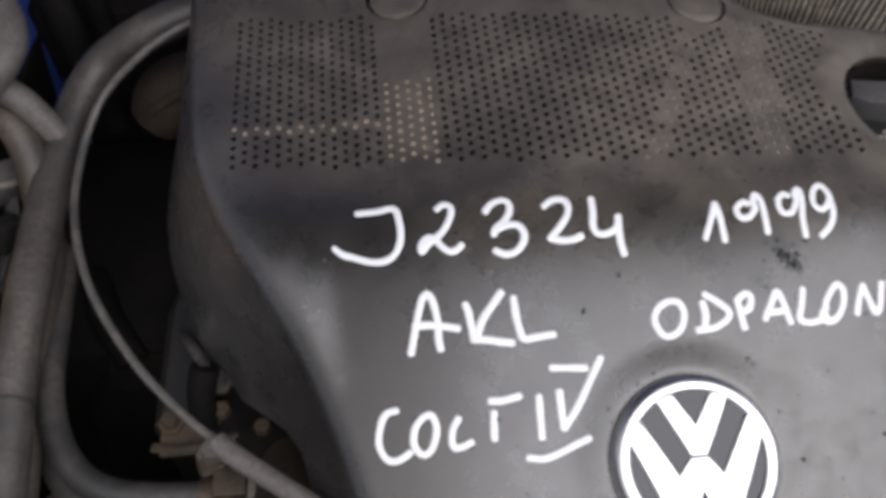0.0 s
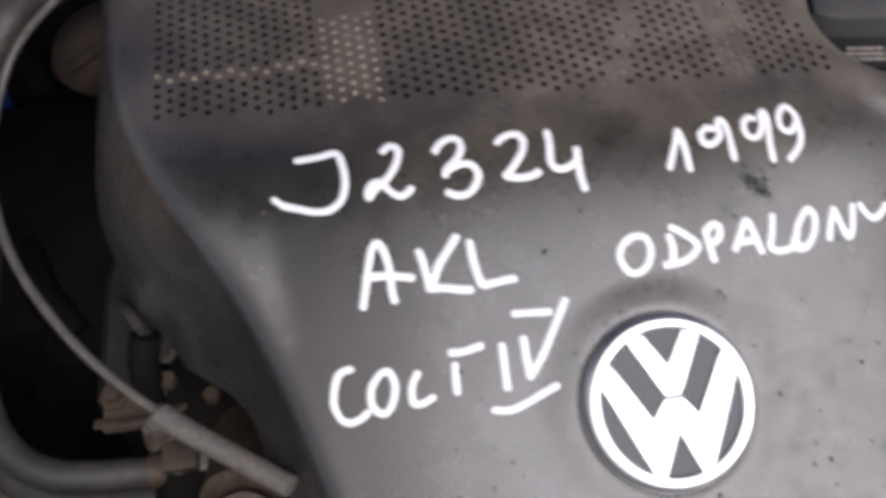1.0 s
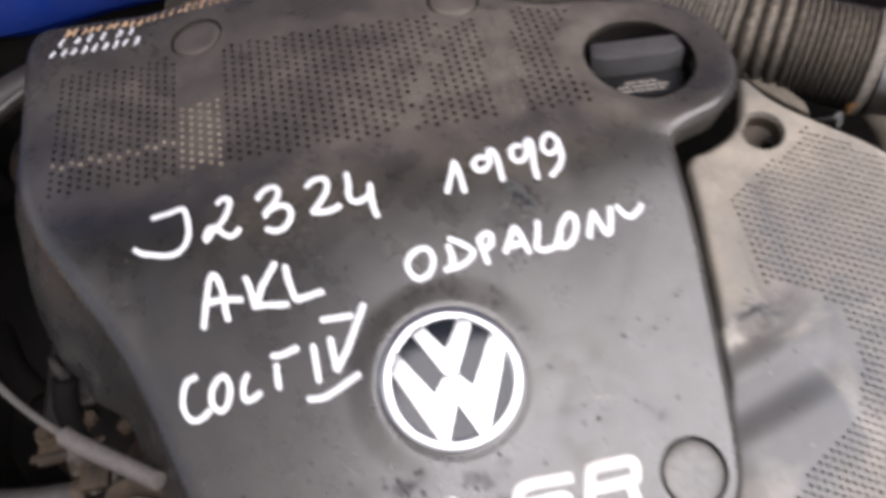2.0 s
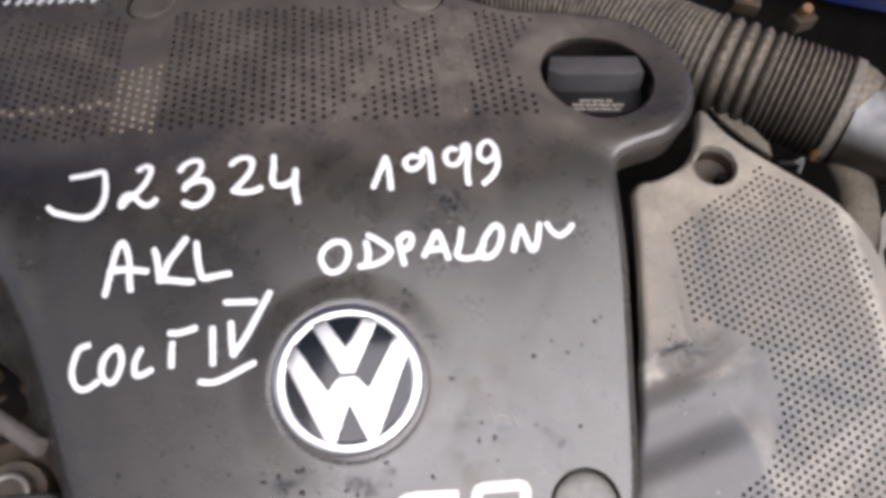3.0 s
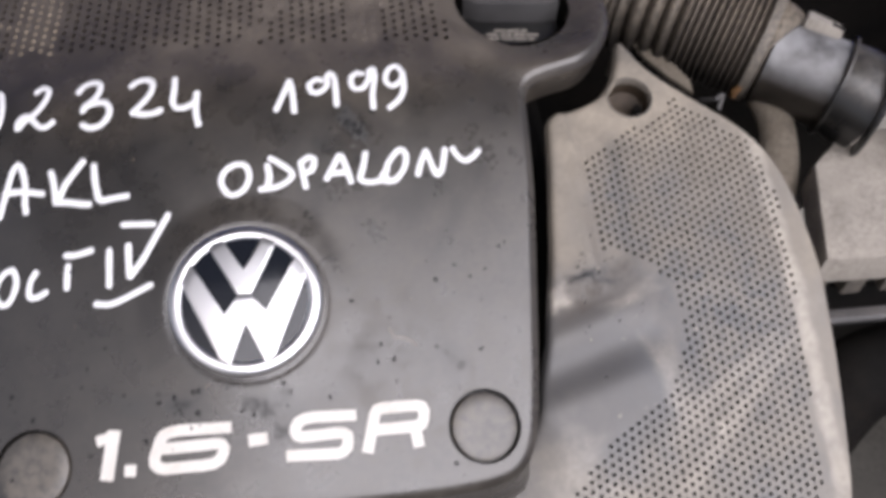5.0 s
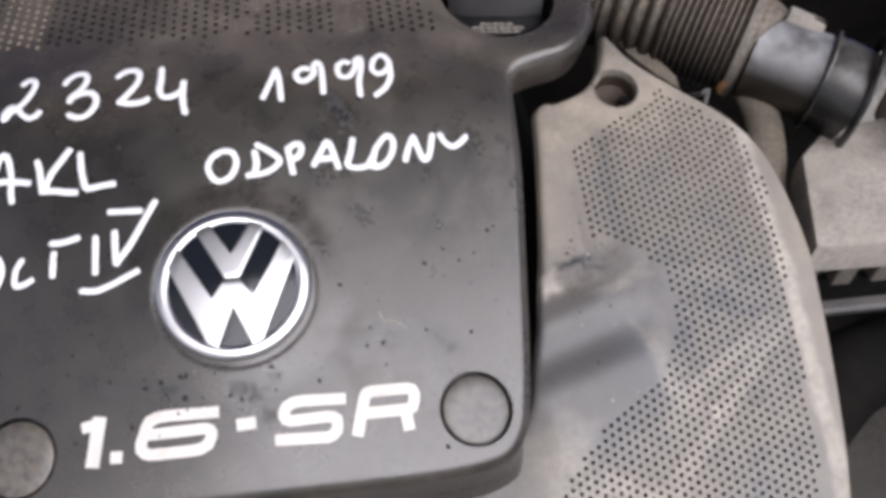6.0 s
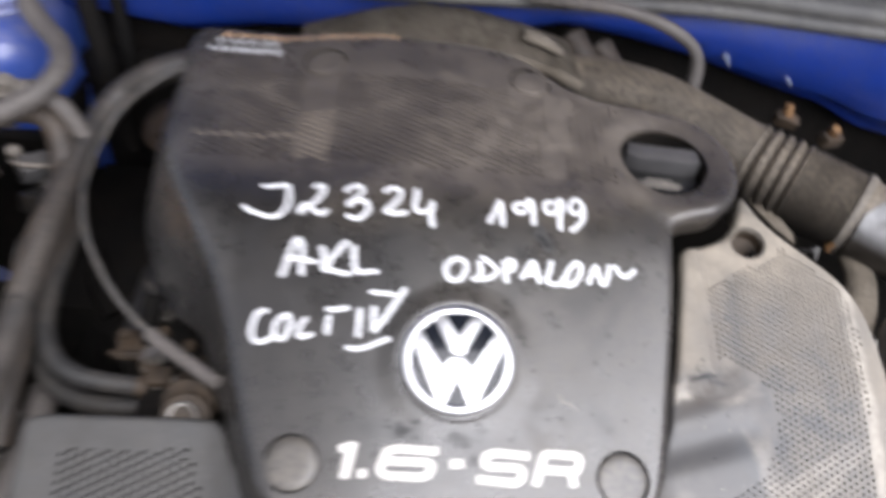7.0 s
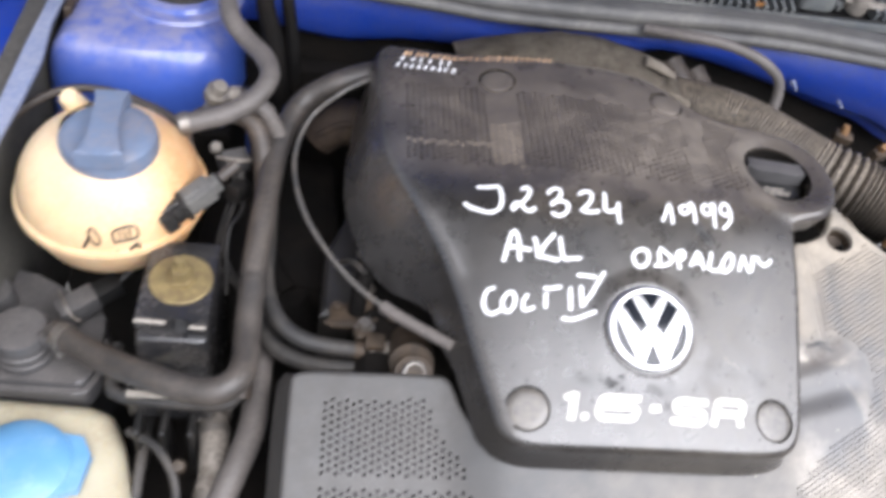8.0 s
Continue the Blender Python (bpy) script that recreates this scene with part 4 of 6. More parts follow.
part("backing", lathe([(0.0325 * k / 12, 0.0036 + DOME * (1 - (0.0325 * k / 12 / RB) ** 2)) for k in range(13)] + [(0.0335, 0.0030), (0.0335, -0.004)], 64, close=False), mat_inlay, badge, "glossy black inlay", smooth=30)
part("rim", lathe([(0.0298, 0.0032), (0.0300, 0.0049), (0.0306, 0.0054), (0.0325, 0.0056), (0.0345, 0.0053), (0.0358, 0.0044), (RB, 0.0028), (RB + 0.0004, -0.004)], 72, close=False), mat_chrome, badge, "polished chrome rim")


def chrome_shape(points, z):
    return domed(prism([(RB * x, RB * y) for x, y in points], 0.0030, z, 0.0004, 2))


CHEVRON = [(-0.45, 0.74), (-0.09, 0.06), (0.09, 0.06), (0.45, 0.74), (0.27, 0.84), (0.0, 0.36), (-0.27, 0.84)]
ZIGZAG = [(-0.68, 0.54), (-0.27, -0.21), (-0.10, 0.035), (0.10, 0.035), (0.27, -0.21), (0.68, 0.54), (0.81, 0.27), (0.35, -0.76), (0.22, -0.84), (0.0, -0.29), (-0.22, -0.84), (-0.35, -0.76), (-0.81, 0.27)]
part("chevron_strip", chrome_shape(CHEVRON, 0.0050), mat_chrome, badge, "polished chrome chevron", smooth=30)
part("zigzag_strip", chrome_shape(ZIGZAG, 0.0051), mat_chrome, badge, "polished chrome zigzag", smooth=30)


# Grit and flecks that lie on the cover.
def crumbs(places, seed, low, high, height=face, outline=None):
    """Small flat uneven crumbs; places: (x, y, spread, count)."""
    rnd = random.Random(seed)
    bm = bmesh.new()
    outline = cover_outline if outline is None else outline
    bounds = outline - outward(outline) * 0.012
    for cx, cy, spread, count in places:
        for _ in range(count):
            x, y = rnd.gauss(cx, spread), rnd.gauss(cy, spread)
            if not inside(bounds, [(x, y)])[0] or math.hypot(x, y) < 0.04:
                continue
            r = low + (high - low) * rnd.random() ** 3
            a0, squash = rnd.uniform(0, 6.28), rnd.uniform(0.5, 1.0)
            ring = []
            for k in range(6):
                a, q = k * math.pi / 3, r * rnd.uniform(0.6, 1.2)
                u, v = q * math.cos(a), q * squash * math.sin(a)
                px, py = x + u * math.cos(a0) - v * math.sin(a0), y + u * math.sin(a0) + v * math.cos(a0)
                ring.append(bm.verts.new((px, py, height(px, py) - 0.0001)))
            tip = bm.verts.new((x, y, height(x, y) + 0.35 * r))
            for k in range(6):
                bm.faces.new((ring[k], ring[(k + 1) % 6], tip))
    return bm


grit = part("grit", crumbs([(0.054, 0.0905, 0.0020, 26), (0.0575, 0.0880, 0.0018, 18), (0.0605, 0.0855, 0.0013, 14), (0.0418, 0.0778, 0.0016, 10), (-0.03, -0.046, 0.006, 16), (-0.043, -0.037, 0.003, 8), (-0.112, -0.037, 0.002, 5), (-0.104, -0.015, 0.003, 5), (0.037, 0.047, 0.008, 8), (0.06, -0.015, 0.02, 26), (0.0, -0.048, 0.028, 60), (-0.07, -0.03, 0.022, 26), (0.10, 0.02, 0.03, 30),
                            (-0.06, 0.0, 0.05, 30), (0.055, 0.09, 0.012, 10), (0.0, 0.0, 0.09, 60), (0.10, -0.07, 0.02, 14), (-0.1, -0.07, 0.02, 14)], 4, 0.0004, 0.0021), mat_crumb, engine_cover, "black grit")
grit["kind"] = "stuff"
flecks = part("flecks", crumbs([(-0.1757, 0.089, 0.0006, 2), (-0.1701, 0.0879, 0.0006, 3), (-0.1715, 0.0828, 0.0006, 2), (-0.1682, 0.080, 0.0006, 3), (0.0708, -0.0222, 0.0015, 4), (0.0, 0.02, 0.08, 90), (-0.15, 0.1, 0.03, 20)], 9, 0.0002, 0.0009), mat_dust, engine_cover, "pale flecks of dust")
flecks["kind"] = "stuff"
part("fibre", stroke([(0.0666, -0.0180), (0.0684, -0.0222), (0.0730, -0.0228), (0.0772, -0.0252), (0.0791, -0.0272)], 0.0008, face, 0.0, 0.0004), mat_lid, engine_cover, "pale curled fibre")


# ---- the lower engine cover, in the same frame ----
def smooth_step(a, b, x):
    t = max(0.0, min(1.0, (x - a) / (b - a)))
    return t * t * (3 - 2 * t)


def bulge_axes(x, y):
    dx, dy = x - 0.147, y + 0.058
    return 0.89 * dx + 0.456 * dy, -0.456 * dx + 0.89 * dy


# The duct's section: a ridge between a hollow and a groove, by its slopes.
SWELL_V = np.linspace(-0.07, 0.05, 241)
SWELL_Z = np.cumsum(np.interp(SWELL_V, [-0.065, -0.055, -0.022, -0.014, -0.0035, 0.008, 0.016, 0.022, 0.029, 0.040], [0, 0.19, 0.19, 0, -0.70, 0, 0.42, 0, -0.55, 0])) * 0.0005


def plate(x, y):
    """Height of the lower cover, with the swollen duct at its side."""
    z = -0.045 - 0.13 * max(0.0, y)
    z -= 0.012 * smooth_step(-0.10, -0.17, x)
    z -= 0.10 * max(0.0, -0.11 - y)
    u, v = bulge_axes(x, y)
    v += 0.18 * (u - 0.035)
    wu = smooth_step(-0.03, 0.0, u) * (1 - smooth_step(0.045, 0.088, u))
    z += wu * float(np.interp(v, SWELL_V, SWELL_Z))
    strip = smooth_step(0.191, 0.186, x + 0.004 * math.sin(40 * y) + 0.25 * max(0, y - 0.07)) * smooth_step(-0.005, 0.02, y)
    z += 0.0042 * strip
    return z


LOWER = [(0.2265, 0.160), (0.238, 0.138), (0.264, 0.115), (0.291, 0.093), (0.307, 0.065), (0.314, 0.018), (0.313, -0.038), (0.309, -0.09), (0.303, -0.14), (0.295, -0.21), (0.28, -0.25),
         (0.0, -0.25), (-0.283, -0.25), (-0.292, -0.20), (-0.292, -0.11), (-0.291, -0.050), (-0.289, -0.037), (-0.24, -0.036), (-0.175, -0.035), (-0.156, -0.036), (-0.146, -0.066), (-0.125, -0.085),
         (-0.09, -0.090), (0.05, -0.090), (0.115, -0.088), (0.137, -0.080), (0.1485, -0.04), (0.1568, 0.0), (0.1635, 0.045), (0.1690, 0.090), (0.1705, 0.109), (0.189, 0.1125), (0.2085, 0.1210), (0.2190, 0.138), (0.2225, 0.158)]
lower_outline = rounded(LOWER, 0.004)
lower_rings = [(0.0036, 0.0), (0.0022, 0.0004), (0.0010, 0.0013), (0.0003, 0.0028), (0.0, 0.005), (lambda nx, ny, x, y: -0.012 if nx < -0.6 and x < -0.25 else -0.0005, lambda nx, ny, x, y: 0.006 if x > 0.13 and y > -0.095 and nx < 0.3 else 0.045)]
RING_HOLE = (0.2243, 0.1184, 0.0135)


LOBE = [(0.150, 0.030), (0.186, 0.024), (0.203, 0.0195), (0.2145, 0.0120), (0.2255, 0.0), (0.2290, -0.016), (0.2290, -0.028), (0.2240, -0.042), (0.2096, -0.0624), (0.1951, -0.0714), (0.1723, -0.0818), (0.1574, -0.0882), (0.1457, -0.111), (0.120, -0.11)]


def right_keep(x, y):
    return not inside(LOBE, [(x, y)])[0] and math.hypot(x - RING_HOLE[0], y - RING_HOLE[1]) > 0.021 and x > 0.188 - 0.9 * max(0, -y - 0.07)


RIGHT_FIELD = [(0.189, 0.078), (0.210, 0.089), (0.217, 0.098), (0.233, 0.099), (0.240, 0.109), (0.248, 0.118), (0.266, 0.105), (0.292, 0.081), (0.298, 0.050), (0.2975, 0.028), (0.295, -0.006), (0.2925, -0.053), (0.2885, -0.113), (0.281, -0.17),
               (0.14, -0.17), (0.137, -0.15), (0.150, -0.093), (0.186, -0.076), (0.192, 0.0)]
LEFT_FIELD = [(-0.260, -0.059), (-0.178, -0.057), (-0.164, -0.083), (-0.148, -0.106), (-0.133, -0.131), (-0.146, -0.20), (-0.260, -0.20)]
right_holes = hole_grid(RIGHT_FIELD, 0.0041, 0.00488, right_keep, radians(1.0))
left_holes = hole_grid(LEFT_FIELD, 0.0058, 0.0062, lambda x, y: not -0.130 < y < -0.122)
lower_cover = thing("lower_engine_cover", "dusty grey plastic lower engine cover with perforated panels", "engine cover", m=COVER)
part("shell", shell(lower_outline, plate, lower_rings, np.concatenate([right_holes, left_holes]), [0.00125] * len(right_holes) + [0.0017] * len(left_holes), 0.0018, 7, 0.003, cuts=[RING_HOLE]), mat_plate, lower_cover, smooth=60)
for field in (RIGHT_FIELD, LEFT_FIELD):
    part("foam_lining", shell(rounded(field, 0.004), lambda x, y: plate(x, y) - 0.006, [(0.003, 0.0), (0.001, 0.001), (0.0, 0.004)], grid=0.012), mat_foam, lower_cover, "black foam below the holes")
well2 = face_frame(RING_HOLE[0], RING_HOLE[1], plate)
part("mounting_ring", lathe([(0.0146, -0.0006), (0.0142, 0.0003), (0.0135, 0.0004), (0.0129, -0.0004), (0.0124, -0.004), (0.0122, -0.016)], 36, well2, close=False), mat_lower, lower_cover, "raised mounting ring")
part("sleeve", lathe([(0.0120, -0.004), (0.0116, -0.013), (0.006, -0.015), (0.0, -0.016)], 28, well2, close=False), mat_brass, lower_cover, "dark felt at the bottom of the hole")
part("stud", lathe([(0, -0.006), (0.003, -0.007), (0.0034, -0.02)], 16, well2 @ pose(0.006, -0.004, 0), close=False), mat_engine, lower_cover, "rusty stud")

grit = part("grit", crumbs([(0.178, 0.012, 0.007, 60), (0.182, 0.05, 0.012, 20), (0.23, -0.02, 0.04, 60), (0.26, -0.12, 0.03, 40), (0.1, -0.15, 0.08, 50), (0.25, 0.08, 0.02, 20)], 12, 0.0003, 0.0014, plate, lower_outline), mat_crumb, lower_cover, "black grit")
grit["kind"] = "stuff"
flecks = part("flecks", crumbs([(0.24, 0.0, 0.05, 60), (0.2, -0.13, 0.06, 60), (0.18, 0.03, 0.012, 30)], 13, 0.0003, 0.0013, plate, lower_outline), mat_lid, lower_cover, "pale flecks of dust")
flecks["kind"] = "stuff"
# ---- body: bulkhead, seal, cowl, strut tower, wings, bonnet, ground ----
bm = bmesh.new()
cols = [-0.60 + 1.24 * i / 62 for i in range(63)]


def low_edge(x):
    """The lower edge of the blue panel: it hangs lower towards the wing."""
    return float(np.interp(x, [-0.6, -0.36, -0.27, -0.2, 0.0, 0.1, 0.25, 0.386, 0.432, 0.6], [0.85, 0.86, 0.846, 0.855, 0.862, 0.884, 0.858, 0.818, 0.792, 0.75]))


grid_v = []
for i in range(10):
    t = i / 9
    line = []
    for x in cols:
        top = float(np.interp(x, [-0.6, 0.2, 0.37, 0.6], [0.925, 0.922, 0.912, 0.90]))
        z = top + (low_edge(x) - top) * t
        y = 0.418 - 0.012 * math.sin(math.pi * t) - 0.02 * smooth_step(0.12, 0.35, x) - 0.004 * noise.noise(Vector((x * 6, t * 2, 0)))
        if t > 0.85:
            y += 0.012
        line.append(bm.verts.new((x, y, z)))
    grid_v.append(line)
for a, b in zip(grid_v, grid_v[1:]):
    for k in range(len(cols) - 1):
        bm.faces.new((a[k], a[k + 1], b[k + 1], b[k]))
bmesh.ops.solidify(bm, geom=bm.faces[:], thickness=0.003)
bulkhead = solo("bulkhead", bm, mat_blue_clean, "glossy deep blue painted steel bulkhead panel", "car body", kind="structure")
for x, z in ((0.263, 0.880), (0.330, 0.862)):
    part("stud", lathe([(0, 0.014), (0.0016, 0.014), (0.0020, 0.002), (0.0036, 0.0015), (0.0036, 0)], 12, pose(x, 0.391, z, 90, 0, 0), close=False), mat_flange, bulkhead, "pale painted stud")
# Firewall and added filler panel take the shade-darkened engine colour.
solo("firewall", block(-0.65, 0.65, 0.435, 0.455, 0.2, 0.91, 0.004), mat_engine, "firewall behind the engine, near black for deep shade", "car body", kind="structure")
insulation = thing("bulkhead_filler", "black panel filling the gap beside the strut tower", "insulation", at=(-0.27, 0.40, 0.70), kind="structure")
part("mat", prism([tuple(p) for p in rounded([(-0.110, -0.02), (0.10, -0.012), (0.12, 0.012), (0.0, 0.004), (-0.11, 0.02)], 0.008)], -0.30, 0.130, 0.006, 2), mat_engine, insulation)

# bonnet seal: a ribbed rubber profile on the bulkhead's edge
seal = thing("bonnet_seal", "grey weathered rubber bonnet seal along the bulkhead", "seal", at=(0, 0.41, 0.92))
SEAL = [(-0.62, 0.430, 0.928), (-0.40, 0.424, 0.930), (-0.18, 0.412, 0.926), (-0.10, 0.410, 0.921), (0.04, 0.410, 0.922), (0.17, 0.410, 0.926), (0.25, 0.408, 0.926), (0.37, 0.404, 0.919), (0.60, 0.398, 0.907)]
rel = [(x, y - 0.41, z - 0.92) for x, y, z in SEAL]
part("bulb", tube([(x, y + 0.006, z + 0.007) for x, y, z in rel], 0.0105, 16, 0.01), mat_seal, seal)
part("lip", tube([(x, y - 0.008, z - 0.003) for x, y, z in rel], 0.0070, 12, 0.01), mat_seal, seal)
part("flap", tube([(x, y + 0.020, z + 0.011) for x, y, z in rel], 0.0075, 12, 0.01, flat=0.5), mat_seal, seal)

# cowl with its air grille, wiper spindle housing and windscreen
cowl = thing("cowl_panel", "weathered grey plastic cowl panel with air grille", "car body", at=(0, 0.45, 0.93), kind="structure")
bm = bmesh.new()
prof = [(0.436, 0.925), (0.452, 0.936), (0.47, 0.930), (0.53, 0.944), (0.60, 0.972), (0.66, 1.0)]
lines = [[bm.verts.new((x, y - 0.45, z - 0.93)) for y, z in prof] for x in (-0.66, -0.3, 0.0, 0.3, 0.66)]
for a, b in zip(lines, lines[1:]):
    for k in range(len(prof) - 1):
        bm.faces.new((a[k], a[k + 1], b[k + 1], b[k]))
bmesh.ops.solidify(bm, geom=bm.faces[:], thickness=0.004)
part("base", bm, mat_black, cowl, "dark recess under the grille")
for k in range(42):
    x = -0.21 + 0.0112 * k
    part("slat", block(x, x + 0.0050, -0.004, 0.085, -0.002, 0.014, 0.0006, 1, m=pose(0, 0, 0, 9, 0, 0)), mat_cowl, cowl)
part("frame_front", block(-0.64, 0.62, -0.010, -0.005, -0.004, 0.008, 0.002, 2), mat_cowl, cowl)
part("plain_panel", block(-0.64, -0.216, 0.009, 0.10, 0.0, 0.020, 0.004, 2, m=pose(0, 0, 0, 9, 0, 0)), mat_cowl, cowl)
part("spindle_housing", block(0.263, 0.312, 0.009, 0.10, 0.0, 0.034, 0.010, 3, 0.006, m=pose(0, 0, 0, 9, 0, 0)), mat_cowl, cowl)
part("cap", lathe([(0, 0.012), (0.012, 0.011), (0.016, 0.004), (0.017, 0)], 24, pose(0.335, 0.05, 0.03, 9, 0, 0), close=False), mat_cowl, cowl, "grey wiper spindle cap")
for k in range(8):
    x = 0.36 + 0.0112 * k
    part("slat", block(x, x + 0.0050, 0.006, 0.06, -0.002, 0.014, 0.0006, 1, m=pose(0, 0, 0, 9, 0, 0)), mat_cowl, cowl)
spindle = thing("wiper_spindle", "pale weathered metal wiper spindle and linkage beside the grille", "wiper", at=(0.36, 0.47, 0.935))
part("crank", tube([(-0.030, 0.010, 0.010), (-0.010, 0.000, 0.012), (0.016, 0.002, 0.008), (0.042, 0.012, 0.006)], lambda s: 0.010 - 0.003 * math.sin(math.pi * s), 14, 0.006, flat=0.7), mat_alu, spindle)
part("boss", lathe([(0, 0.022), (0.010, 0.021), (0.013, 0.014), (0.013, 0.0)], 20, pose(-0.016, 0.006, 0, 12, 0, 0), close=False), mat_alu, spindle)
part("stay", tube([(-0.060, 0.034, 0.004), (-0.045, 0.020, 0.002), (-0.034, 0.004, 0.0)], 0.006, 12), mat_cowl, spindle)
wiper = thing("windscreen_wiper", "grey metal windscreen wiper lying over the cowl", "wiper", at=(0.335, 0.50, 0.975))
part("arm", tube([(0, 0.0, 0.008), (0.03, 0.02, 0.020), (0.10, 0.055, 0.04), (0.24, 0.10, 0.06)], 0.006, 12, 0.008, flat=0.6), mat_cowl, wiper)
part("pivot", lathe([(0, 0.014), (0.009, 0.012), (0.012, 0.004), (0.012, -0.012)], 20, close=False), mat_metal, wiper)
leaf = bmesh.new()
pts = [leaf.verts.new((0.009 * a, 0.005 * b, 0.002 * c)) for a, b, c in ((-1, 0, 0), (-0.3, 0.8, 0.6), (0.5, 0.6, 0.2), (1, 0.1, 0.7), (0.3, -0.7, 0.1), (-0.5, -0.6, 0.5))]
mid = leaf.verts.new((0, 0, 0))
for k in range(6):
    leaf.faces.new((pts[k], pts[(k + 1) % 6], mid))
bmesh.ops.solidify(leaf, geom=leaf.faces[:], thickness=0.0004)
solo("dry_leaf", leaf, mat_orange, "small dry orange leaf lying on the bonnet seal", "leaf", m=pose(0.205, 0.438, 0.948, 20, 5, 30))
glass = bpy.data.materials.new("windscreen_glass")
glass.use_nodes = True
gb = glass.node_tree.nodes["Principled BSDF"]
gb.inputs["Base Color"].default_value = (0.75, 0.86, 0.84, 1)
gb.inputs["Roughness"].default_value, gb.inputs["Transmission Weight"].default_value = 0.02, 0.9
solo("windscreen", block(-0.68, 0.68, 0, 0.8, 0, 0.005, 0.001, 1, m=pose(0, 0.64, 0.995, 32, 0, 0)), glass, "car windscreen glass above the cowl", "windscreen", kind="structure")
solo("dashboard", block(-0.66, 0.66, 0.72, 1.1, 0.6, 0.98, 0.03), mat_black, "dark dashboard behind the windscreen", "dashboard", kind="structure")

# strut tower
tower = thing("strut_tower", "blue painted strut tower with dusty top and bearing ring", "car body", at=(-0.466, 0.40, 0.6), kind="structure")
t_out = rounded([(-0.094, -0.094), (-0.02, -0.103), (0.072, -0.094), (0.090, -0.04), (0.092, 0.06), (0.05, 0.10), (-0.06, 0.10), (-0.084, 0.06), (-0.090, -0.05)], 0.006)
part("body", shell(t_out, lambda x, y: 0.298 + 0.003 * math.exp(-(x * x + y * y) / 0.003), [(0.034, 0.0), (0.024, 0.002), (0.014, 0.007), (0.006, 0.016), (0.001, 0.030), (-0.002, 0.05), (-0.006, 0.10), (-0.012, 0.3)], grid=0.012), mat_blue, tower)
part("splash_shield", prism([(-0.10, -0.112), (0.088, -0.112), (0.096, -0.05), (0.096, 0.02), (0.090, 0.02), (0.084, -0.104), (-0.10, -0.106)], -0.2, 0.212, 0.003, 1), mat_engine, tower, "black splash shield")
ring_at = Matrix.Translation((0.028, 0.012, 0.30))
part("collar", lathe([(0.066, 0.0), (0.063, 0.003), (0.053, 0.004), (0.050, 0.009), (0.044, 0.011), (0.038, 0.009)], 48, ring_at, close=False), mat_blue, tower)
part("bearing_ring", lathe([(0.042, 0.009), (0.0415, 0.014), (0.038, 0.016), (0.031, 0.016), (0.028, 0.013), (0.026, 0.004), (0.0, 0.004)], 40, ring_at, close=False), mat_rubber_dark, tower, "black rubber bearing ring")
part("bearing_plate", lathe([(0, 0.012), (0.010, 0.012), (0.012, 0.008), (0.024, 0.0075)], 28, ring_at, close=False), mat_metal, tower, "dull steel bearing plate")

# near wing: flange, gutter and the wing's edge
wing = thing("inner_wing", "blue inner wing with pale dusty flange along its edge", "car body", at=(-0.56, 0.2, 0.6), kind="structure")
# Blue wall lying in shade: the darkness is put into its colour.
part("side_wall", prism([(-0.03, -0.5), (-0.004, -0.5), (-0.004, 0.0), (-0.002, 0.3), (-0.03, 0.3)], 0.0, 0.290, 0.004), mat_grime_shade, wing)
part("flange", prism([(-0.010, -0.5), (0.004, -0.5), (0.004, -0.05), (0.010, 0.02), (0.012, 0.08), (0.006, 0.14), (0.012, 0.22), (0.014, 0.3), (-0.002, 0.3), (-0.008, 0.1)], 0.292, 0.297, 0.0015, 2), mat_flange, wing, "pale dusty flange")
part("turned_lip", prism([(0.012, 0.16), (0.020, 0.16), (0.022, 0.3), (0.014, 0.3)], 0.270, 0.299, 0.0012, 1), mat_brass, wing, "rusty brown turned lip")
part("gutter", block(-0.075, -0.023, -0.5, 0.3, 0.255, 0.268, 0.003, 2), mat_blue_clean, wing)
part("wing_edge", block(-0.22, -0.062, -0.5, 0.3, 0.27, 0.325, 0.014, 4, m=pose(0, 0, 0, 0, 0, 2)), mat_blue, wing)
far_wing = thing("far_inner_wing", "blue inner wing on the battery side", "car body", at=(0.72, 0.1, 0.6), kind="structure")
part("side_wall", block(-0.02, 0.03, -0.6, 0.4, 0, 0.34, 0.01), mat_blue, far_wing)

# front panel, open bonnet and ground close the place
solo("front_panel", block(-0.70, 0.75, -0.42, -0.40, 0.35, 0.80, 0.01), mat_black, "black front panel before the radiator", "car body", kind="structure")
bon = thing("bonnet", "open blue bonnet propped up over the engine bay", "bonnet", m=pose(0.0, 0.60, 1.04, 131, 0, 0))
part("skin", block(-0.70, 0.74, -0.02, 1.10, -0.018, -0.012, 0.003), mat_blue_clean, bon)
# Two unseen panels, added to shape what the cover reflects.
part("added_frame", block(-0.66, 0.70, 0.02, 0.40, -0.010, 0.010, 0.006), mat_blue, bon, "unseen dusty blue panel added for the cover's sheen")
part("added_dark_mat", block(-0.64, 0.68, 0.403, 1.06, -0.010, 0.014, 0.008), mat_black, bon, "unseen black panel added to darken the cover's reflections")
solo("ground", block(-40, 40, -40, 40, -0.1, 0.0, 0), mat_ground, "grey worn concrete yard", "ground", kind="structure")
solo("undertray", block(-0.68, 0.72, -0.4, 0.44, 0.20, 0.22, 0.004), mat_engine, "oily tray below the engine, deep shade in its colour", "car body", kind="structure")


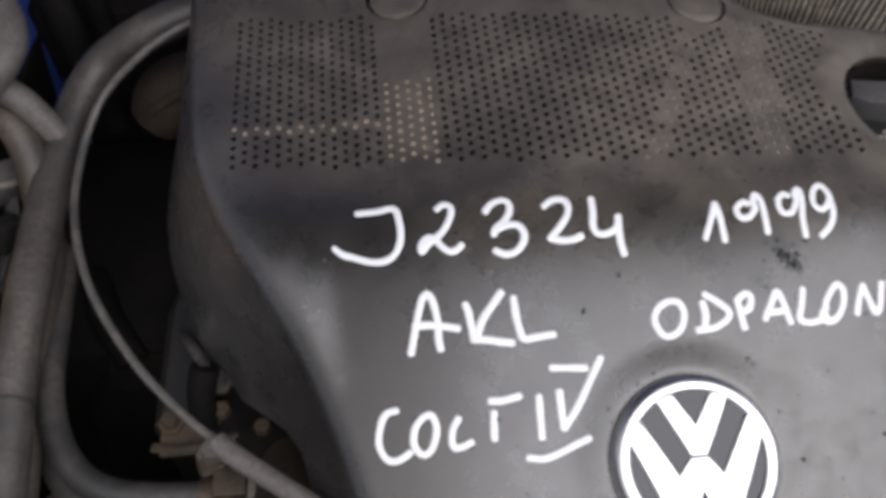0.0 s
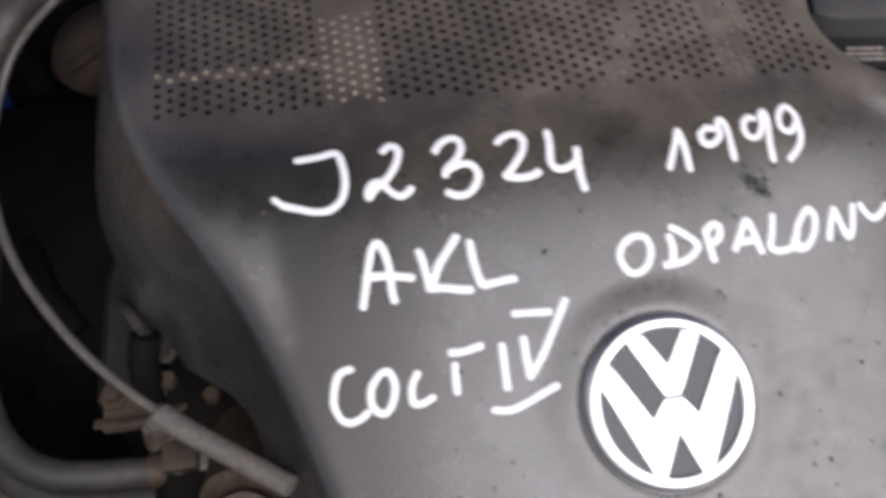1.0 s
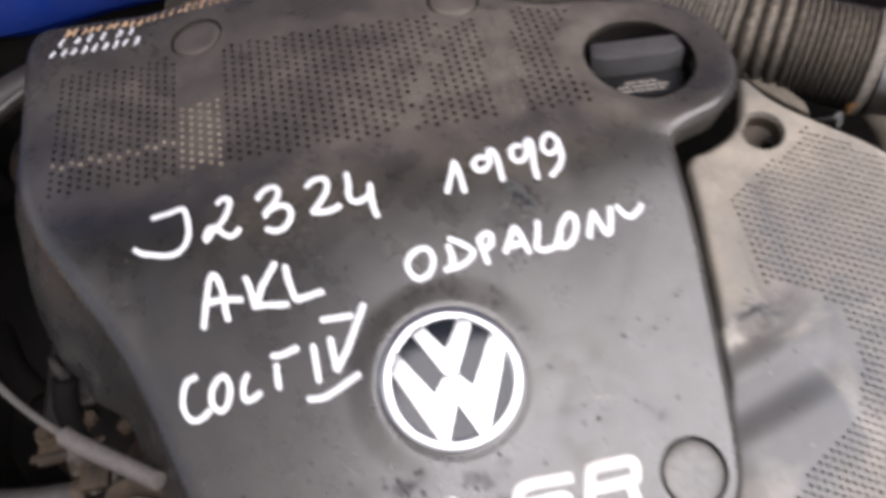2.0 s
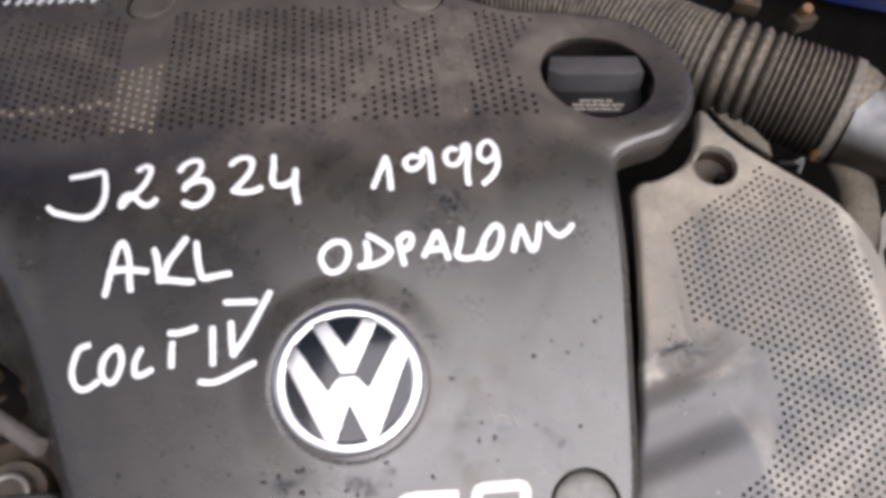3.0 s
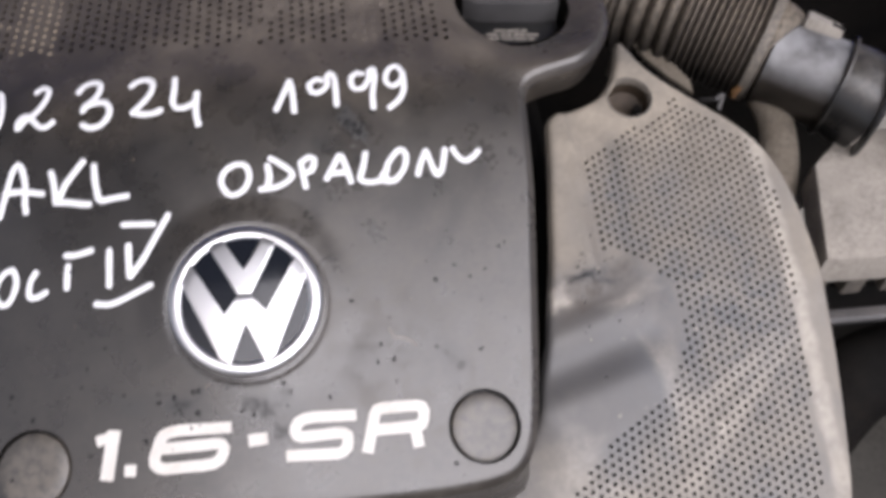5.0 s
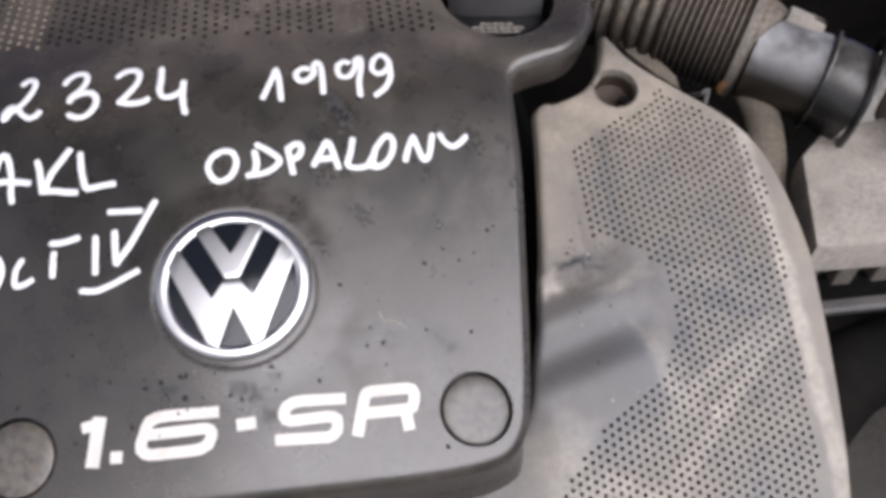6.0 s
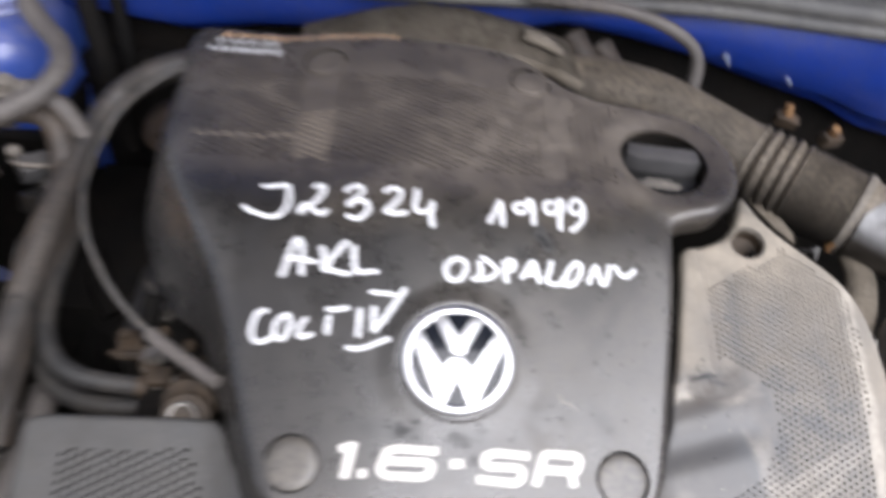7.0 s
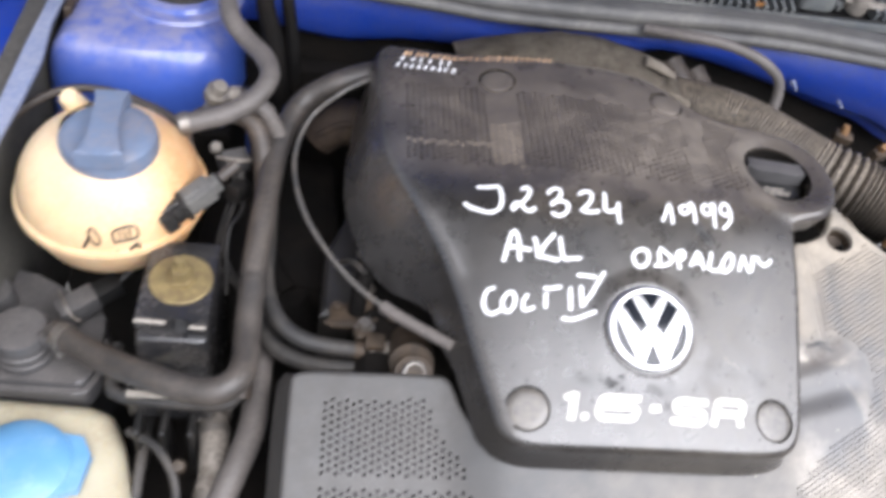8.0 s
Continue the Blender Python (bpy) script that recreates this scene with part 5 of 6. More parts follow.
# ---- the engine itself, its shade below the covers put into the colour ----
engine = thing("engine", "oily engine block and head, near black for shade below the covers", "engine", at=(0, 0, 0.22))
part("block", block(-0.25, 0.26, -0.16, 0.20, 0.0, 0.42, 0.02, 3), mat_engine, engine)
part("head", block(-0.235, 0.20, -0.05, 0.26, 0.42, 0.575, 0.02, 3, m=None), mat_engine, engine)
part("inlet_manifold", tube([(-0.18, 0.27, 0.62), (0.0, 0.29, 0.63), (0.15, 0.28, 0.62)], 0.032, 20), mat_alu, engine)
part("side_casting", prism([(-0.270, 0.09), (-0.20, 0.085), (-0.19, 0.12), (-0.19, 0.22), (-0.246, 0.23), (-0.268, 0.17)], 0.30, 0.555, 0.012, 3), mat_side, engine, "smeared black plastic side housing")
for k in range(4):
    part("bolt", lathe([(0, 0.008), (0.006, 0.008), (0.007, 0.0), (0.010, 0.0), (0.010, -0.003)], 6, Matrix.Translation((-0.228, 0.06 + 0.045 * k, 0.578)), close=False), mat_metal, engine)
gearbox = thing("gearbox", "dirty gearbox housing, near black for shade below the hoses", "gearbox", at=(-0.36, 0.05, 0.25))
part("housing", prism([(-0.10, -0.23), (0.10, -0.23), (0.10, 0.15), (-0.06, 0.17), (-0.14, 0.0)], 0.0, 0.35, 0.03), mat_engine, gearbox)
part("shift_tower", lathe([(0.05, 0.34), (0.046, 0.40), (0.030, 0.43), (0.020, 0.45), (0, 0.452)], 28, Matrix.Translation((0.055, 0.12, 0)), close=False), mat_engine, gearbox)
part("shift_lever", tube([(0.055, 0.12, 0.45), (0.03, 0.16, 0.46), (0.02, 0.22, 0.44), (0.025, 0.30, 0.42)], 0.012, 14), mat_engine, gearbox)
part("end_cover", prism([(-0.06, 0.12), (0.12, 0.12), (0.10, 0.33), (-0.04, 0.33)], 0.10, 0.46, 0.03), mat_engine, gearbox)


def clamp(parent, at, radius, along_dir, mat, width=0.009, screw=True):
    """A worm drive clip round a hose."""
    m = Matrix.Translation(at) @ Vector(along_dir).to_track_quat("Z", "Y").to_matrix().to_4x4()
    c = part("clip", lathe([(radius, -width / 2), (radius + 0.0012, -width / 2), (radius + 0.0012, width / 2), (radius, width / 2)], 24, m, close=False), mat, parent, "metal hose clip")
    if screw:
        part("screw", block(-0.006, 0.006, -0.004, 0.004, radius, radius + 0.007, 0.001, 1, m=m @ pose(0, 0, 0, 90, 0, 20)), mat, c)


def hose(name, points, radius, mat, label, clips=(), wobble=0.03, seg=16):
    h = thing(name, label, "hose", at=points[0])
    base = Vector(points[0])
    local = [Vector(p) - base for p in points]
    part("rubber", tube(local, radius, seg, 0.006, wobble=wobble), mat, h)
    line = curve_points(local, 0.006)
    for share, m in clips:
        k = min(len(line) - 2, int(share * (len(line) - 1)))
        clamp(h, line[k], (radius(share) if callable(radius) else radius) + 0.0003, line[k + 1] - line[k], m)
    return h


main_hose = hose("coolant_hose", [(-0.205, 0.330, 0.885), (-0.238, 0.315, 0.889), (-0.270, 0.305, 0.880), (-0.297, 0.298, 0.864), (-0.313, 0.275, 0.852), (-0.3245, 0.225, 0.840), (-0.329, 0.158, 0.835), (-0.332, 0.10, 0.823),
                                  (-0.3315, 0.040, 0.812), (-0.330, 0.005, 0.813), (-0.336, -0.018, 0.818), (-0.360, -0.026, 0.812), (-0.416, -0.002, 0.797), (-0.462, 0.025, 0.782), (-0.503, 0.050, 0.776)],
                 0.0120, mat_hose_main, "long grey-black rubber coolant hose bent round the engine mount", [(0.985, mat_metal)])
part("joint", lathe([(0.0123, -0.0015), (0.0127, 0), (0.0123, 0.0015)], 24, Matrix.Translation((-0.332 + 0.205, 0.085 - 0.330, 0.8205 - 0.885)) @ pose(0, 0, 0, 84, 0, 0), close=False), mat_rubber_dark, main_hose, "joint line in the hose")
hose("coolant_hose", [(-0.402, 0.252, 0.862), (-0.376, 0.259, 0.868), (-0.352, 0.256, 0.864), (-0.338, 0.238, 0.848), (-0.331, 0.19, 0.815), (-0.333, 0.12, 0.800), (-0.335, 0.05, 0.785), (-0.335, 0.0, 0.76)],
     0.0105, mat_rubber, "brownish rubber hose running beside a thicker hose", [(0.04, mat_metal)])
vent = hose("vent_hose", [(-0.380, 0.262, 0.884), (-0.366, 0.264, 0.886), (-0.3534, 0.2628, 0.885), (-0.338, 0.258, 0.877), (-0.328, 0.254, 0.862), (-0.321, 0.250, 0.849)], 0.0085, mat_hose_grey, "short grey hose joining two thicker ones", [(0.2, mat_alu)])
part("valve", lathe([(0, 0.016), (0.007, 0.015), (0.009, 0.006), (0.012, 0.005), (0.012, -0.006), (0.007, -0.008), (0.006, -0.03), (0, -0.03)], 16, pose(-0.004, 0.002, 0.002, 12, 18, 0), close=False), mat_lower, vent, "dusty plastic valve")
upper = hose("tank_hose", [(-0.412, 0.211, 0.889), (-0.395, 0.217, 0.891), (-0.368, 0.230, 0.893), (-0.345, 0.248, 0.900), (-0.334, 0.270, 0.908), (-0.341, 0.295, 0.912), (-0.361, 0.318, 0.915), (-0.377, 0.335, 0.925), (-0.384, 0.365, 0.935), (-0.386, 0.41, 0.94)],
             0.0098, mat_hose_grey, "grey rubber hose from the coolant tank past the strut tower", [(0.03, mat_metal)])
hose("heater_hose", [(-0.326, 0.20, 0.80), (-0.324, 0.152, 0.80), (-0.321, 0.10, 0.799), (-0.306, 0.062, 0.797), (-0.281, 0.044, 0.793), (-0.238, 0.041, 0.787), (-0.205, 0.041, 0.788)], 0.0080, mat_rubber_dark,
     "black rubber heater hose with a metal clip", [(0.90, mat_brass)])
hose("heater_hose", [(-0.335, 0.15, 0.78), (-0.322, 0.07, 0.772), (-0.280, 0.036, 0.770), (-0.205, 0.032, 0.772)], 0.0085, mat_rubber_dark, "second black rubber heater hose below")
hose("drain_hose", [(-0.322, 0.06, 0.745), (-0.322, 0.02, 0.742), (-0.323, -0.02, 0.740), (-0.338, -0.073, 0.735), (-0.37, -0.15, 0.70)], 0.0125, mat_hose_grey, "dusty rubber hose running down to the front")
hose("fuel_pipe", [(-0.366, 0.03, 0.70), (-0.361, 0.010, 0.71), (-0.356, -0.021, 0.71), (-0.353, -0.067, 0.70), (-0.35, -0.16, 0.66)], lambda s: 0.0135 + 0.002 * (s > 0.45), mat_alu, "pale grey dusty pipe with two clips", [(0.2, mat_metal), (0.5, mat_metal)], wobble=0.02)

hose("brake_line", [(-0.352, 0.42, 0.94), (-0.350, 0.39, 0.915), (-0.338, 0.365, 0.88), (-0.330, 0.35, 0.83), (-0.32, 0.34, 0.76)], 0.010, mat_engine, "thin black hose beside the strut tower", wobble=0.08)
hose("brake_line", [(-0.333, 0.425, 0.93), (-0.325, 0.40, 0.90), (-0.318, 0.38, 0.86), (-0.315, 0.37, 0.80)], 0.007, mat_engine, "second thin hose beside the strut tower", wobble=0.08)

# throttle cable
cable = thing("throttle_cable", "thin grey throttle cable in a rubber sleeve", "cable", at=(-0.21, 0.04, 0.859))
base = Vector((-0.21, 0.04, 0.859))
part("outer", tube([Vector(p) - base for p in [(-0.222, 0.30, 0.900), (-0.245, 0.288, 0.898), (-0.2661, 0.2761, 0.890), (-0.292, 0.2616, 0.870), (-0.304, 0.2274, 0.856), (-0.301, 0.1803, 0.857), (-0.2865, 0.1343, 0.856), (-0.2611, 0.0924, 0.852), (-0.2348, 0.0624, 0.849), (-0.2101, 0.0397, 0.852)]], 0.0024, 12), mat_cable, cable)
part("sleeve", tube([Vector(p) - base for p in [(-0.216, 0.045, 0.851), (-0.2085, 0.038, 0.852), (-0.1864, 0.0206, 0.856), (-0.1594, -0.0004, 0.862)]], lambda s: 0.0056 - 0.0006 * s, 14), mat_hose_grey, cable, "thicker rubber sleeve")

# thermostat housing, bracket and small fittings beside the head
housing = thing("coolant_flange", "dirty cast coolant flange with a brass plug", "engine part", at=(-0.187, 0.01, 0.80))
part("body", tube([(0.0, 0.045, -0.02), (0.002, 0.02, 0.0), (0.0, 0.0, 0.014)], 0.020, 20), mat_brass, housing)
part("plug", lathe([(0, 0.016), (0.009, 0.016), (0.0105, 0.014), (0.011, 0.008), (0.017, 0.008), (0.018, 0.004), (0.018, -0.004)], 24, pose(0.001, -0.012, 0.014, 22, 0, 0), close=False), mat_brass, housing, "worn brass plug")
part("plug_face", lathe([(0.0080, 0.0164), (0.0092, 0.0168), (0.0105, 0.0160), (0.0112, 0.0140), (0.0114, 0.0100)], 28, pose(0.001, -0.012, 0.014, 22, 0, 0), close=False), mat_metal, housing, "bright worn ring round the plug")
part("spout", tube([(-0.006, 0.03, -0.012), (-0.035, 0.032, -0.012)], 0.0095, 16), mat_alu, housing)
part("neck", block(-0.04, -0.022, 0.024, 0.040, -0.004, 0.004, 0.002), mat_brass, housing, "clip ears of rusty steel")
bracket = thing("cable_bracket", "grimy metal bracket with bolts and wiring below the cable", "bracket", at=(-0.23, 0.07, 0.79))
part("plate", block(-0.03, 0.035, -0.006, 0.022, -0.004, 0.0, 0.0015), mat_brass, bracket)
for x, y in ((-0.024, 0.012), (0.005, 0.016), (0.028, 0.004)):
    part("bolt", lathe([(0, 0.010), (0.0045, 0.010), (0.0050, 0.009), (0.0050, 0.003), (0.0075, 0.003), (0.0075, 0)], 6, Matrix.Translation((x, y, 0)), close=False), mat_brass, bracket)
part("strap", tube([(-0.034, 0.0, -0.002), (-0.012, -0.004, 0.004), (0.016, 0.002, 0.003), (0.040, 0.010, -0.004)], 0.0030, 10, flat=0.6), mat_brass, bracket, "dirty strap")
part("terminal", block(-0.012, 0.004, -0.020, -0.008, 0.0, 0.008, 0.002, 1, m=pose(0, 0, 0, 0, 0, 20)), mat_brass, bracket, "corroded terminal")
part("sensor", tube([(-0.005, 0.012, 0.0), (-0.004, 0.020, 0.022), (0.0, 0.030, 0.035)], 0.008, 14), mat_engine, bracket)
part("lead", tube([(0.0, 0.030, 0.035), (-0.012, 0.05, 0.028), (-0.025, 0.075, -0.01), (-0.03, 0.09, -0.09)], 0.003, 10), mat_rubber_dark, bracket)

# ---- coolant expansion tank ----
TANK = Vector((-0.467, 0.168, 0.845))
tank = thing("coolant_tank", "round yellowed cream plastic coolant tank with blue-grey screw cap", "tank", m=Matrix.Translation(TANK) @ Matrix.Diagonal((0.87, 0.87, 0.92, 1)))
prof = [(0.094 * math.cos(a), 0.082 * math.sin(a)) for a in [math.pi / 2 * k / 16 for k in range(12)]]
part("upper_half", lathe([(0.094, 0.0)] + prof[1:] + [(0.040, 0.078)], 64, close=False), mat_tank, tank)
part("lower_half", lathe([(0.0, -0.085), (0.035, -0.080), (0.062, -0.064), (0.082, -0.042), (0.092, -0.018), (0.094, -0.006)], 64, close=False), mat_tank, tank)
part("seam", lathe([(0.0935, 0.003), (0.0975, 0.0025), (0.0985, -0.001), (0.0985, -0.005), (0.0970, -0.008), (0.0935, -0.008)], 64, close=False), mat_tank, tank, "pale welded seam flange")
cap = part("screw_cap", lathe([(0, 0.086), (0.030, 0.086), (0.041, 0.084), (0.046, 0.080), (0.0475, 0.074), (0.0475, 0.062), (0.044, 0.060)], 48, Matrix.Translation((0.008, -0.010, 0)), close=False), mat_cap_blue, tank, "faded blue-grey screw cap")
grip_shape = [(-0.023, -0.047), (-0.008, -0.0485), (0.008, -0.0485), (0.023, -0.047), (0.014, -0.022), (0.0090, -0.004), (0.0095, 0.012), (0.0135, 0.030), (0.017, 0.046), (-0.017, 0.046), (-0.0135, 0.030), (-0.0095, 0.012), (-0.0090, -0.004), (-0.014, -0.022)]
part("grip", prism(grip_shape, 0.080, 0.099, 0.004, 3, m=pose(0.008, -0.011, 0, 0, 0, 4)), mat_cap_blue, cap, "raised wing grip")
part("vent_stub", tube([(-0.030, 0.045, 0.055), (-0.036, 0.040, 0.072), (-0.040, 0.036, 0.084)], lambda s: 0.013 - 0.004 * s * s, 18), mat_tank, tank, "rounded moulded stub")
part("outlet", tube([(0.030, 0.020, 0.052), (0.045, 0.028, 0.048), (0.060, 0.036, 0.046)], 0.009, 16), mat_tank, tank, "moulded hose outlet")
AIM = pose(0.074, -0.050, 0.022, 0, -22, 34)
bm = block(-0.018, -0.003, -0.013, 0.013, -0.011, 0.011, 0.002, 2, m=AIM)
block(-0.003, 0.009, -0.0105, 0.0105, -0.009, 0.0085, 0.0015, 2, bm=bm, m=AIM)
block(0.007, 0.013, -0.0135, 0.0135, -0.0115, 0.0125, 0.0015, 2, bm=bm, m=AIM)
block(-0.014, 0.010, -0.004, 0.004, 0.008, 0.0125, 0.001, 1, bm=bm, m=AIM)
plug = part("level_plug", bm, mat_black, tank, "black ribbed level sensor plug")
bm = block(0.012, 0.044, -0.0115, 0.0115, -0.010, 0.010, 0.0025, 2, m=AIM)
block(0.043, 0.053, -0.008, 0.008, -0.007, 0.007, 0.002, 2, bm=bm, m=AIM)
block(0.014, 0.032, -0.0045, 0.0045, 0.009, 0.0118, 0.001, 1, bm=bm, m=AIM)
part("connector", bm, mat_seal, plug, "dusty grey plug body")
part("boot", tube([Vector((0.066, -0.045, 0.026)) + Vector(p) for p in [(0.050, 0.022, 0.020), (0.058, 0.028, 0.025), (0.066, 0.034, 0.029)]], 0.006, 12), mat_rubber, plug)


def on_tank(u, v):
    """A point of the tank's lower front by bearing and height."""
    z = v
    r = 0.0945 * math.sqrt(max(0.0, 1 - (z / 0.0825) ** 2))
    return Vector((r * math.sin(u), -r * math.cos(u), z))


def decal(name, pts, r, label):
    part(name, tube([on_tank(u, v) for u, v in pts], r, 6, 0.002, flat=1), mat_mark, tank, label)


decal("marking", [(0.10, 0.018), (0.02, 0.030), (-0.02, 0.022), (0.06, 0.012), (0.10, 0.018)], 0.0011, "black moulded symbol")
decal("marking", [(0.0, 0.022), (-0.08, 0.008)], 0.0016, "black moulded symbol")
decal("marking", [(0.24, 0.014), (0.24, 0.026), (0.46, 0.028), (0.47, 0.016), (0.24, 0.014)], 0.0011, "black moulded symbol")
for u in (0.30, 0.36, 0.41):
    decal("marking", [(u, 0.015), (u, 0.027)], 0.0010, "black moulded symbol")
decal("marking", [(0.12, 0.0), (0.26, 0.002)], 0.0014, "black moulded bar")
decal("marking", [(0.38, 0.002), (0.46, 0.008), (0.48, 0.0)], 0.0018, "black moulded symbol")
hose("tank_vent_line", [(-0.585, 0.20, 0.862), (-0.558, 0.240, 0.868), (-0.536, 0.262, 0.871), (-0.511, 0.271, 0.872), (-0.480, 0.268, 0.872), (-0.455, 0.259, 0.870), (-0.433, 0.250, 0.868), (-0.412, 0.236, 0.862), (-0.402, 0.215, 0.84)], 0.0042, mat_rubber, "thin dusty vent line behind the coolant tank", wobble=0.05, seg=10)

# ---- engine mount ----
mount = thing("engine_mount", "black steel engine mount with a yellow plated washer and bolt", "engine mount", at=(-0.392, 0.06, 0.76))
part("body", block(-0.034, 0.034, -0.050, 0.052, -0.05, 0.066, 0.006, 3, 0.004), mat_mount, mount)
part("top_plate", prism([(-0.030, -0.036), (-0.002, -0.038), (0.002, -0.032), (0.012, -0.032), (0.014, -0.040), (0.031, -0.042), (0.030, 0.050), (-0.030, 0.050)], 0.066, 0.082, 0.003), mat_mount, mount)
part("step", block(-0.040, 0.034, -0.066, -0.044, -0.030, 0.014, 0.004, 2), mat_mount, mount)
# Pale strips along the worn edges paint the highlights on the gloss.
part("edge", block(-0.038, 0.032, -0.0685, -0.0645, 0.008, 0.0145, 0.001), mat_lid, mount, "worn edge with its highlight painted pale")
part("edge", tube([(-0.029, -0.0385, 0.0815), (-0.016, -0.0390, 0.0815), (-0.004, -0.0395, 0.0815)], 0.0016, 8), mat_lid, mount, "worn edge with its highlight painted pale")
part("edge", tube([(0.016, -0.0425, 0.0815), (0.023, -0.0428, 0.0815), (0.029, -0.0430, 0.0815)], 0.0016, 8), mat_lid, mount, "worn edge with its highlight painted pale")
washer = part("washer", lathe([(0.010, 0.0845), (0.026, 0.0845), (0.027, 0.0835), (0.027, 0.082)], 40, Matrix.Translation((0.002, 0.006, 0)), close=False), mat_zinc, mount, "yellow plated washer")
part("bolt", lathe([(0, 0.100), (0.0085, 0.100), (0.0095, 0.098), (0.0095, 0.088), (0.013, 0.0875), (0.013, 0.0845)], 6, Matrix.Translation((0.002, 0.006, 0)), close=False), mat_zinc, washer, "plated hexagon bolt")
part("tip", lathe([(0, 0.110), (0.004, 0.109), (0.005, 0.100)], 12, Matrix.Translation((0.002, 0.006, 0)), close=False), mat_zinc, washer)
rail = thing("mount_bracket", "dark bent tube bracket below the engine mount", "bracket", at=(-0.39, 0.0, 0.75))
part("tube", tube([(-0.060, 0.05, 0.01), (-0.058, 0.016, 0.008), (-0.045, 0.0, 0.006), (0.03, -0.004, 0.006), (0.052, 0.004, 0.006), (0.060, 0.03, 0.01)], 0.0065, 12), mat_rubber_dark, rail)
for k, x in enumerate((-0.034, -0.012, 0.012)):
    part("rib", block(x, x + 0.006, -0.03, -0.005, -0.08, -0.005, 0.002, 1), mat_black, rail)
part("bolt", lathe([(0, 0.005), (0.005, 0.004), (0.0065, 0.0), (0.0065, -0.004)], 16, pose(0.008, -0.052, -0.02, 20, 0, 0), close=False), mat_brass, rail)
loom = thing("wiring_loom", "thin black wires hanging beside the gearbox", "cable", at=(-0.40, -0.04, 0.73))
part("wire", tube([(-0.03, 0.02, 0.0), (0.0, 0.0, 0.005), (0.018, -0.03, -0.01), (0.014, -0.07, -0.04)], 0.004, 10), mat_rubber_dark, loom)
part("wire", tube([(-0.02, 0.06, -0.03), (-0.018, 0.0, -0.02), (-0.02, -0.06, -0.05)], 0.005, 10), mat_rubber_dark, loom)

# ---- power steering reservoir ----
ps = thing("fluid_reservoir", "grey dusty plastic fluid reservoir with round cap and plug", "reservoir", at=(-0.52, 0.07, 0.70))
part("body", prism([tuple(p) for p in rounded(eased([(-0.070, -0.050), (0.044, -0.052), (0.052, -0.030), (0.050, 0.022), (0.040, 0.036), (-0.002, 0.058), (-0.032, 0.074), (-0.070, 0.070)]), 0.006)], 0.0, 0.042, 0.004, 3), mat_res, ps)
part("rim", prism([tuple(p) for p in rounded(eased([(-0.072, -0.056), (0.046, -0.058), (0.058, -0.034), (0.056, 0.006), (0.0, 0.012), (-0.072, 0.012)]), 0.006)], 0.024, 0.034, 0.003, 2), mat_res, ps)
part("neck", lathe([(0.0265, 0.044), (0.0262, 0.050), (0.0235, 0.051), (0.0235, 0.055), (0.0255, 0.056), (0.0255, 0.061), (0.0235, 0.062), (0.0235, 0.066), (0.0255, 0.067), (0.0255, 0.075), (0.0235, 0.079), (0.018, 0.080), (0, 0.080)], 36, Matrix.Translation((-0.012, -0.020, 0)), close=False), mat_res, ps, "round grey cap")
part("second_cap", lathe([(0.020, 0.044), (0.019, 0.060), (0.017, 0.064), (0, 0.064)], 28, Matrix.Translation((-0.052, 0.030, 0)), close=False), mat_res, ps, "smaller round cap")
part("spout", tube([(-0.006, -0.022, 0.068), (0.010, -0.026, 0.074), (0.030, -0.034, 0.078)], 0.0075, 14), mat_res, ps)
conn = part("plug", block(-0.016, 0.020, -0.011, 0.011, -0.010, 0.010, 0.003, 2, m=pose(0.026, 0.020, 0.062, 0, -10, 35)), mat_res, ps, "grey wiring plug")
part("plug_body", block(0.018, 0.044, -0.009, 0.009, -0.008, 0.009, 0.002, 2, m=pose(0.026, 0.020, 0.062, 0, -10, 35)), mat_black, conn)
part("spring_clip", tube([(0.010, 0.028, 0.074), (0.018, 0.014, 0.075), (0.026, 0.004, 0.068), (0.034, 0.002, 0.064)], 0.0014, 8), mat_metal, conn, "bright wire clip")
part("lead", tube([(0.060, 0.046, 0.070), (0.085, 0.068, 0.088), (0.115, 0.095, 0.130), (0.118, 0.062, 0.160)], 0.0035, 10), mat_rubber_dark, conn, "thin black lead")

# ---- washer bottle ----
wash = thing("washer_bottle", "milky plastic washer bottle with light blue cap", "bottle", at=(-0.50, -0.063, 0.50))
part("body", shell(rounded(eased([(-0.10, -0.12), (0.094, -0.12), (0.084, -0.02), (0.066, 0.038), (0.050, 0.070), (0.030, 0.079), (-0.10, 0.085)]), 0.008), lambda x, y: 0.222, [(0.020, 0.0), (0.013, 0.0015), (0.007, 0.006), (0.002, 0.013), (0.0, 0.022), (0.0, 0.22)], grid=0.014), mat_washer, wash)
part("neck", lathe([(0.040, 0.218), (0.039, 0.226)], 32, Matrix.Translation((-0.011, 0.004, 0)), close=False), mat_washer, wash)
wcap = part("cap", lathe([(0.043, 0.224), (0.044, 0.230), (0.042, 0.238), (0.034, 0.244), (0.018, 0.247), (0, 0.248)], 48, Matrix.Translation((-0.011, 0.004, 0)), close=False), mat_cap_sky, wash, "light blue domed cap")
part("lug", prism([(0.020, -0.030), (0.052, -0.020), (0.056, 0.012), (0.046, 0.030), (0.018, 0.034)], 0.226, 0.236, 0.003, 2, m=Matrix.Translation((-0.011, 0.004, 0))), mat_cap_sky, wcap, "straight-sided lifting lug")


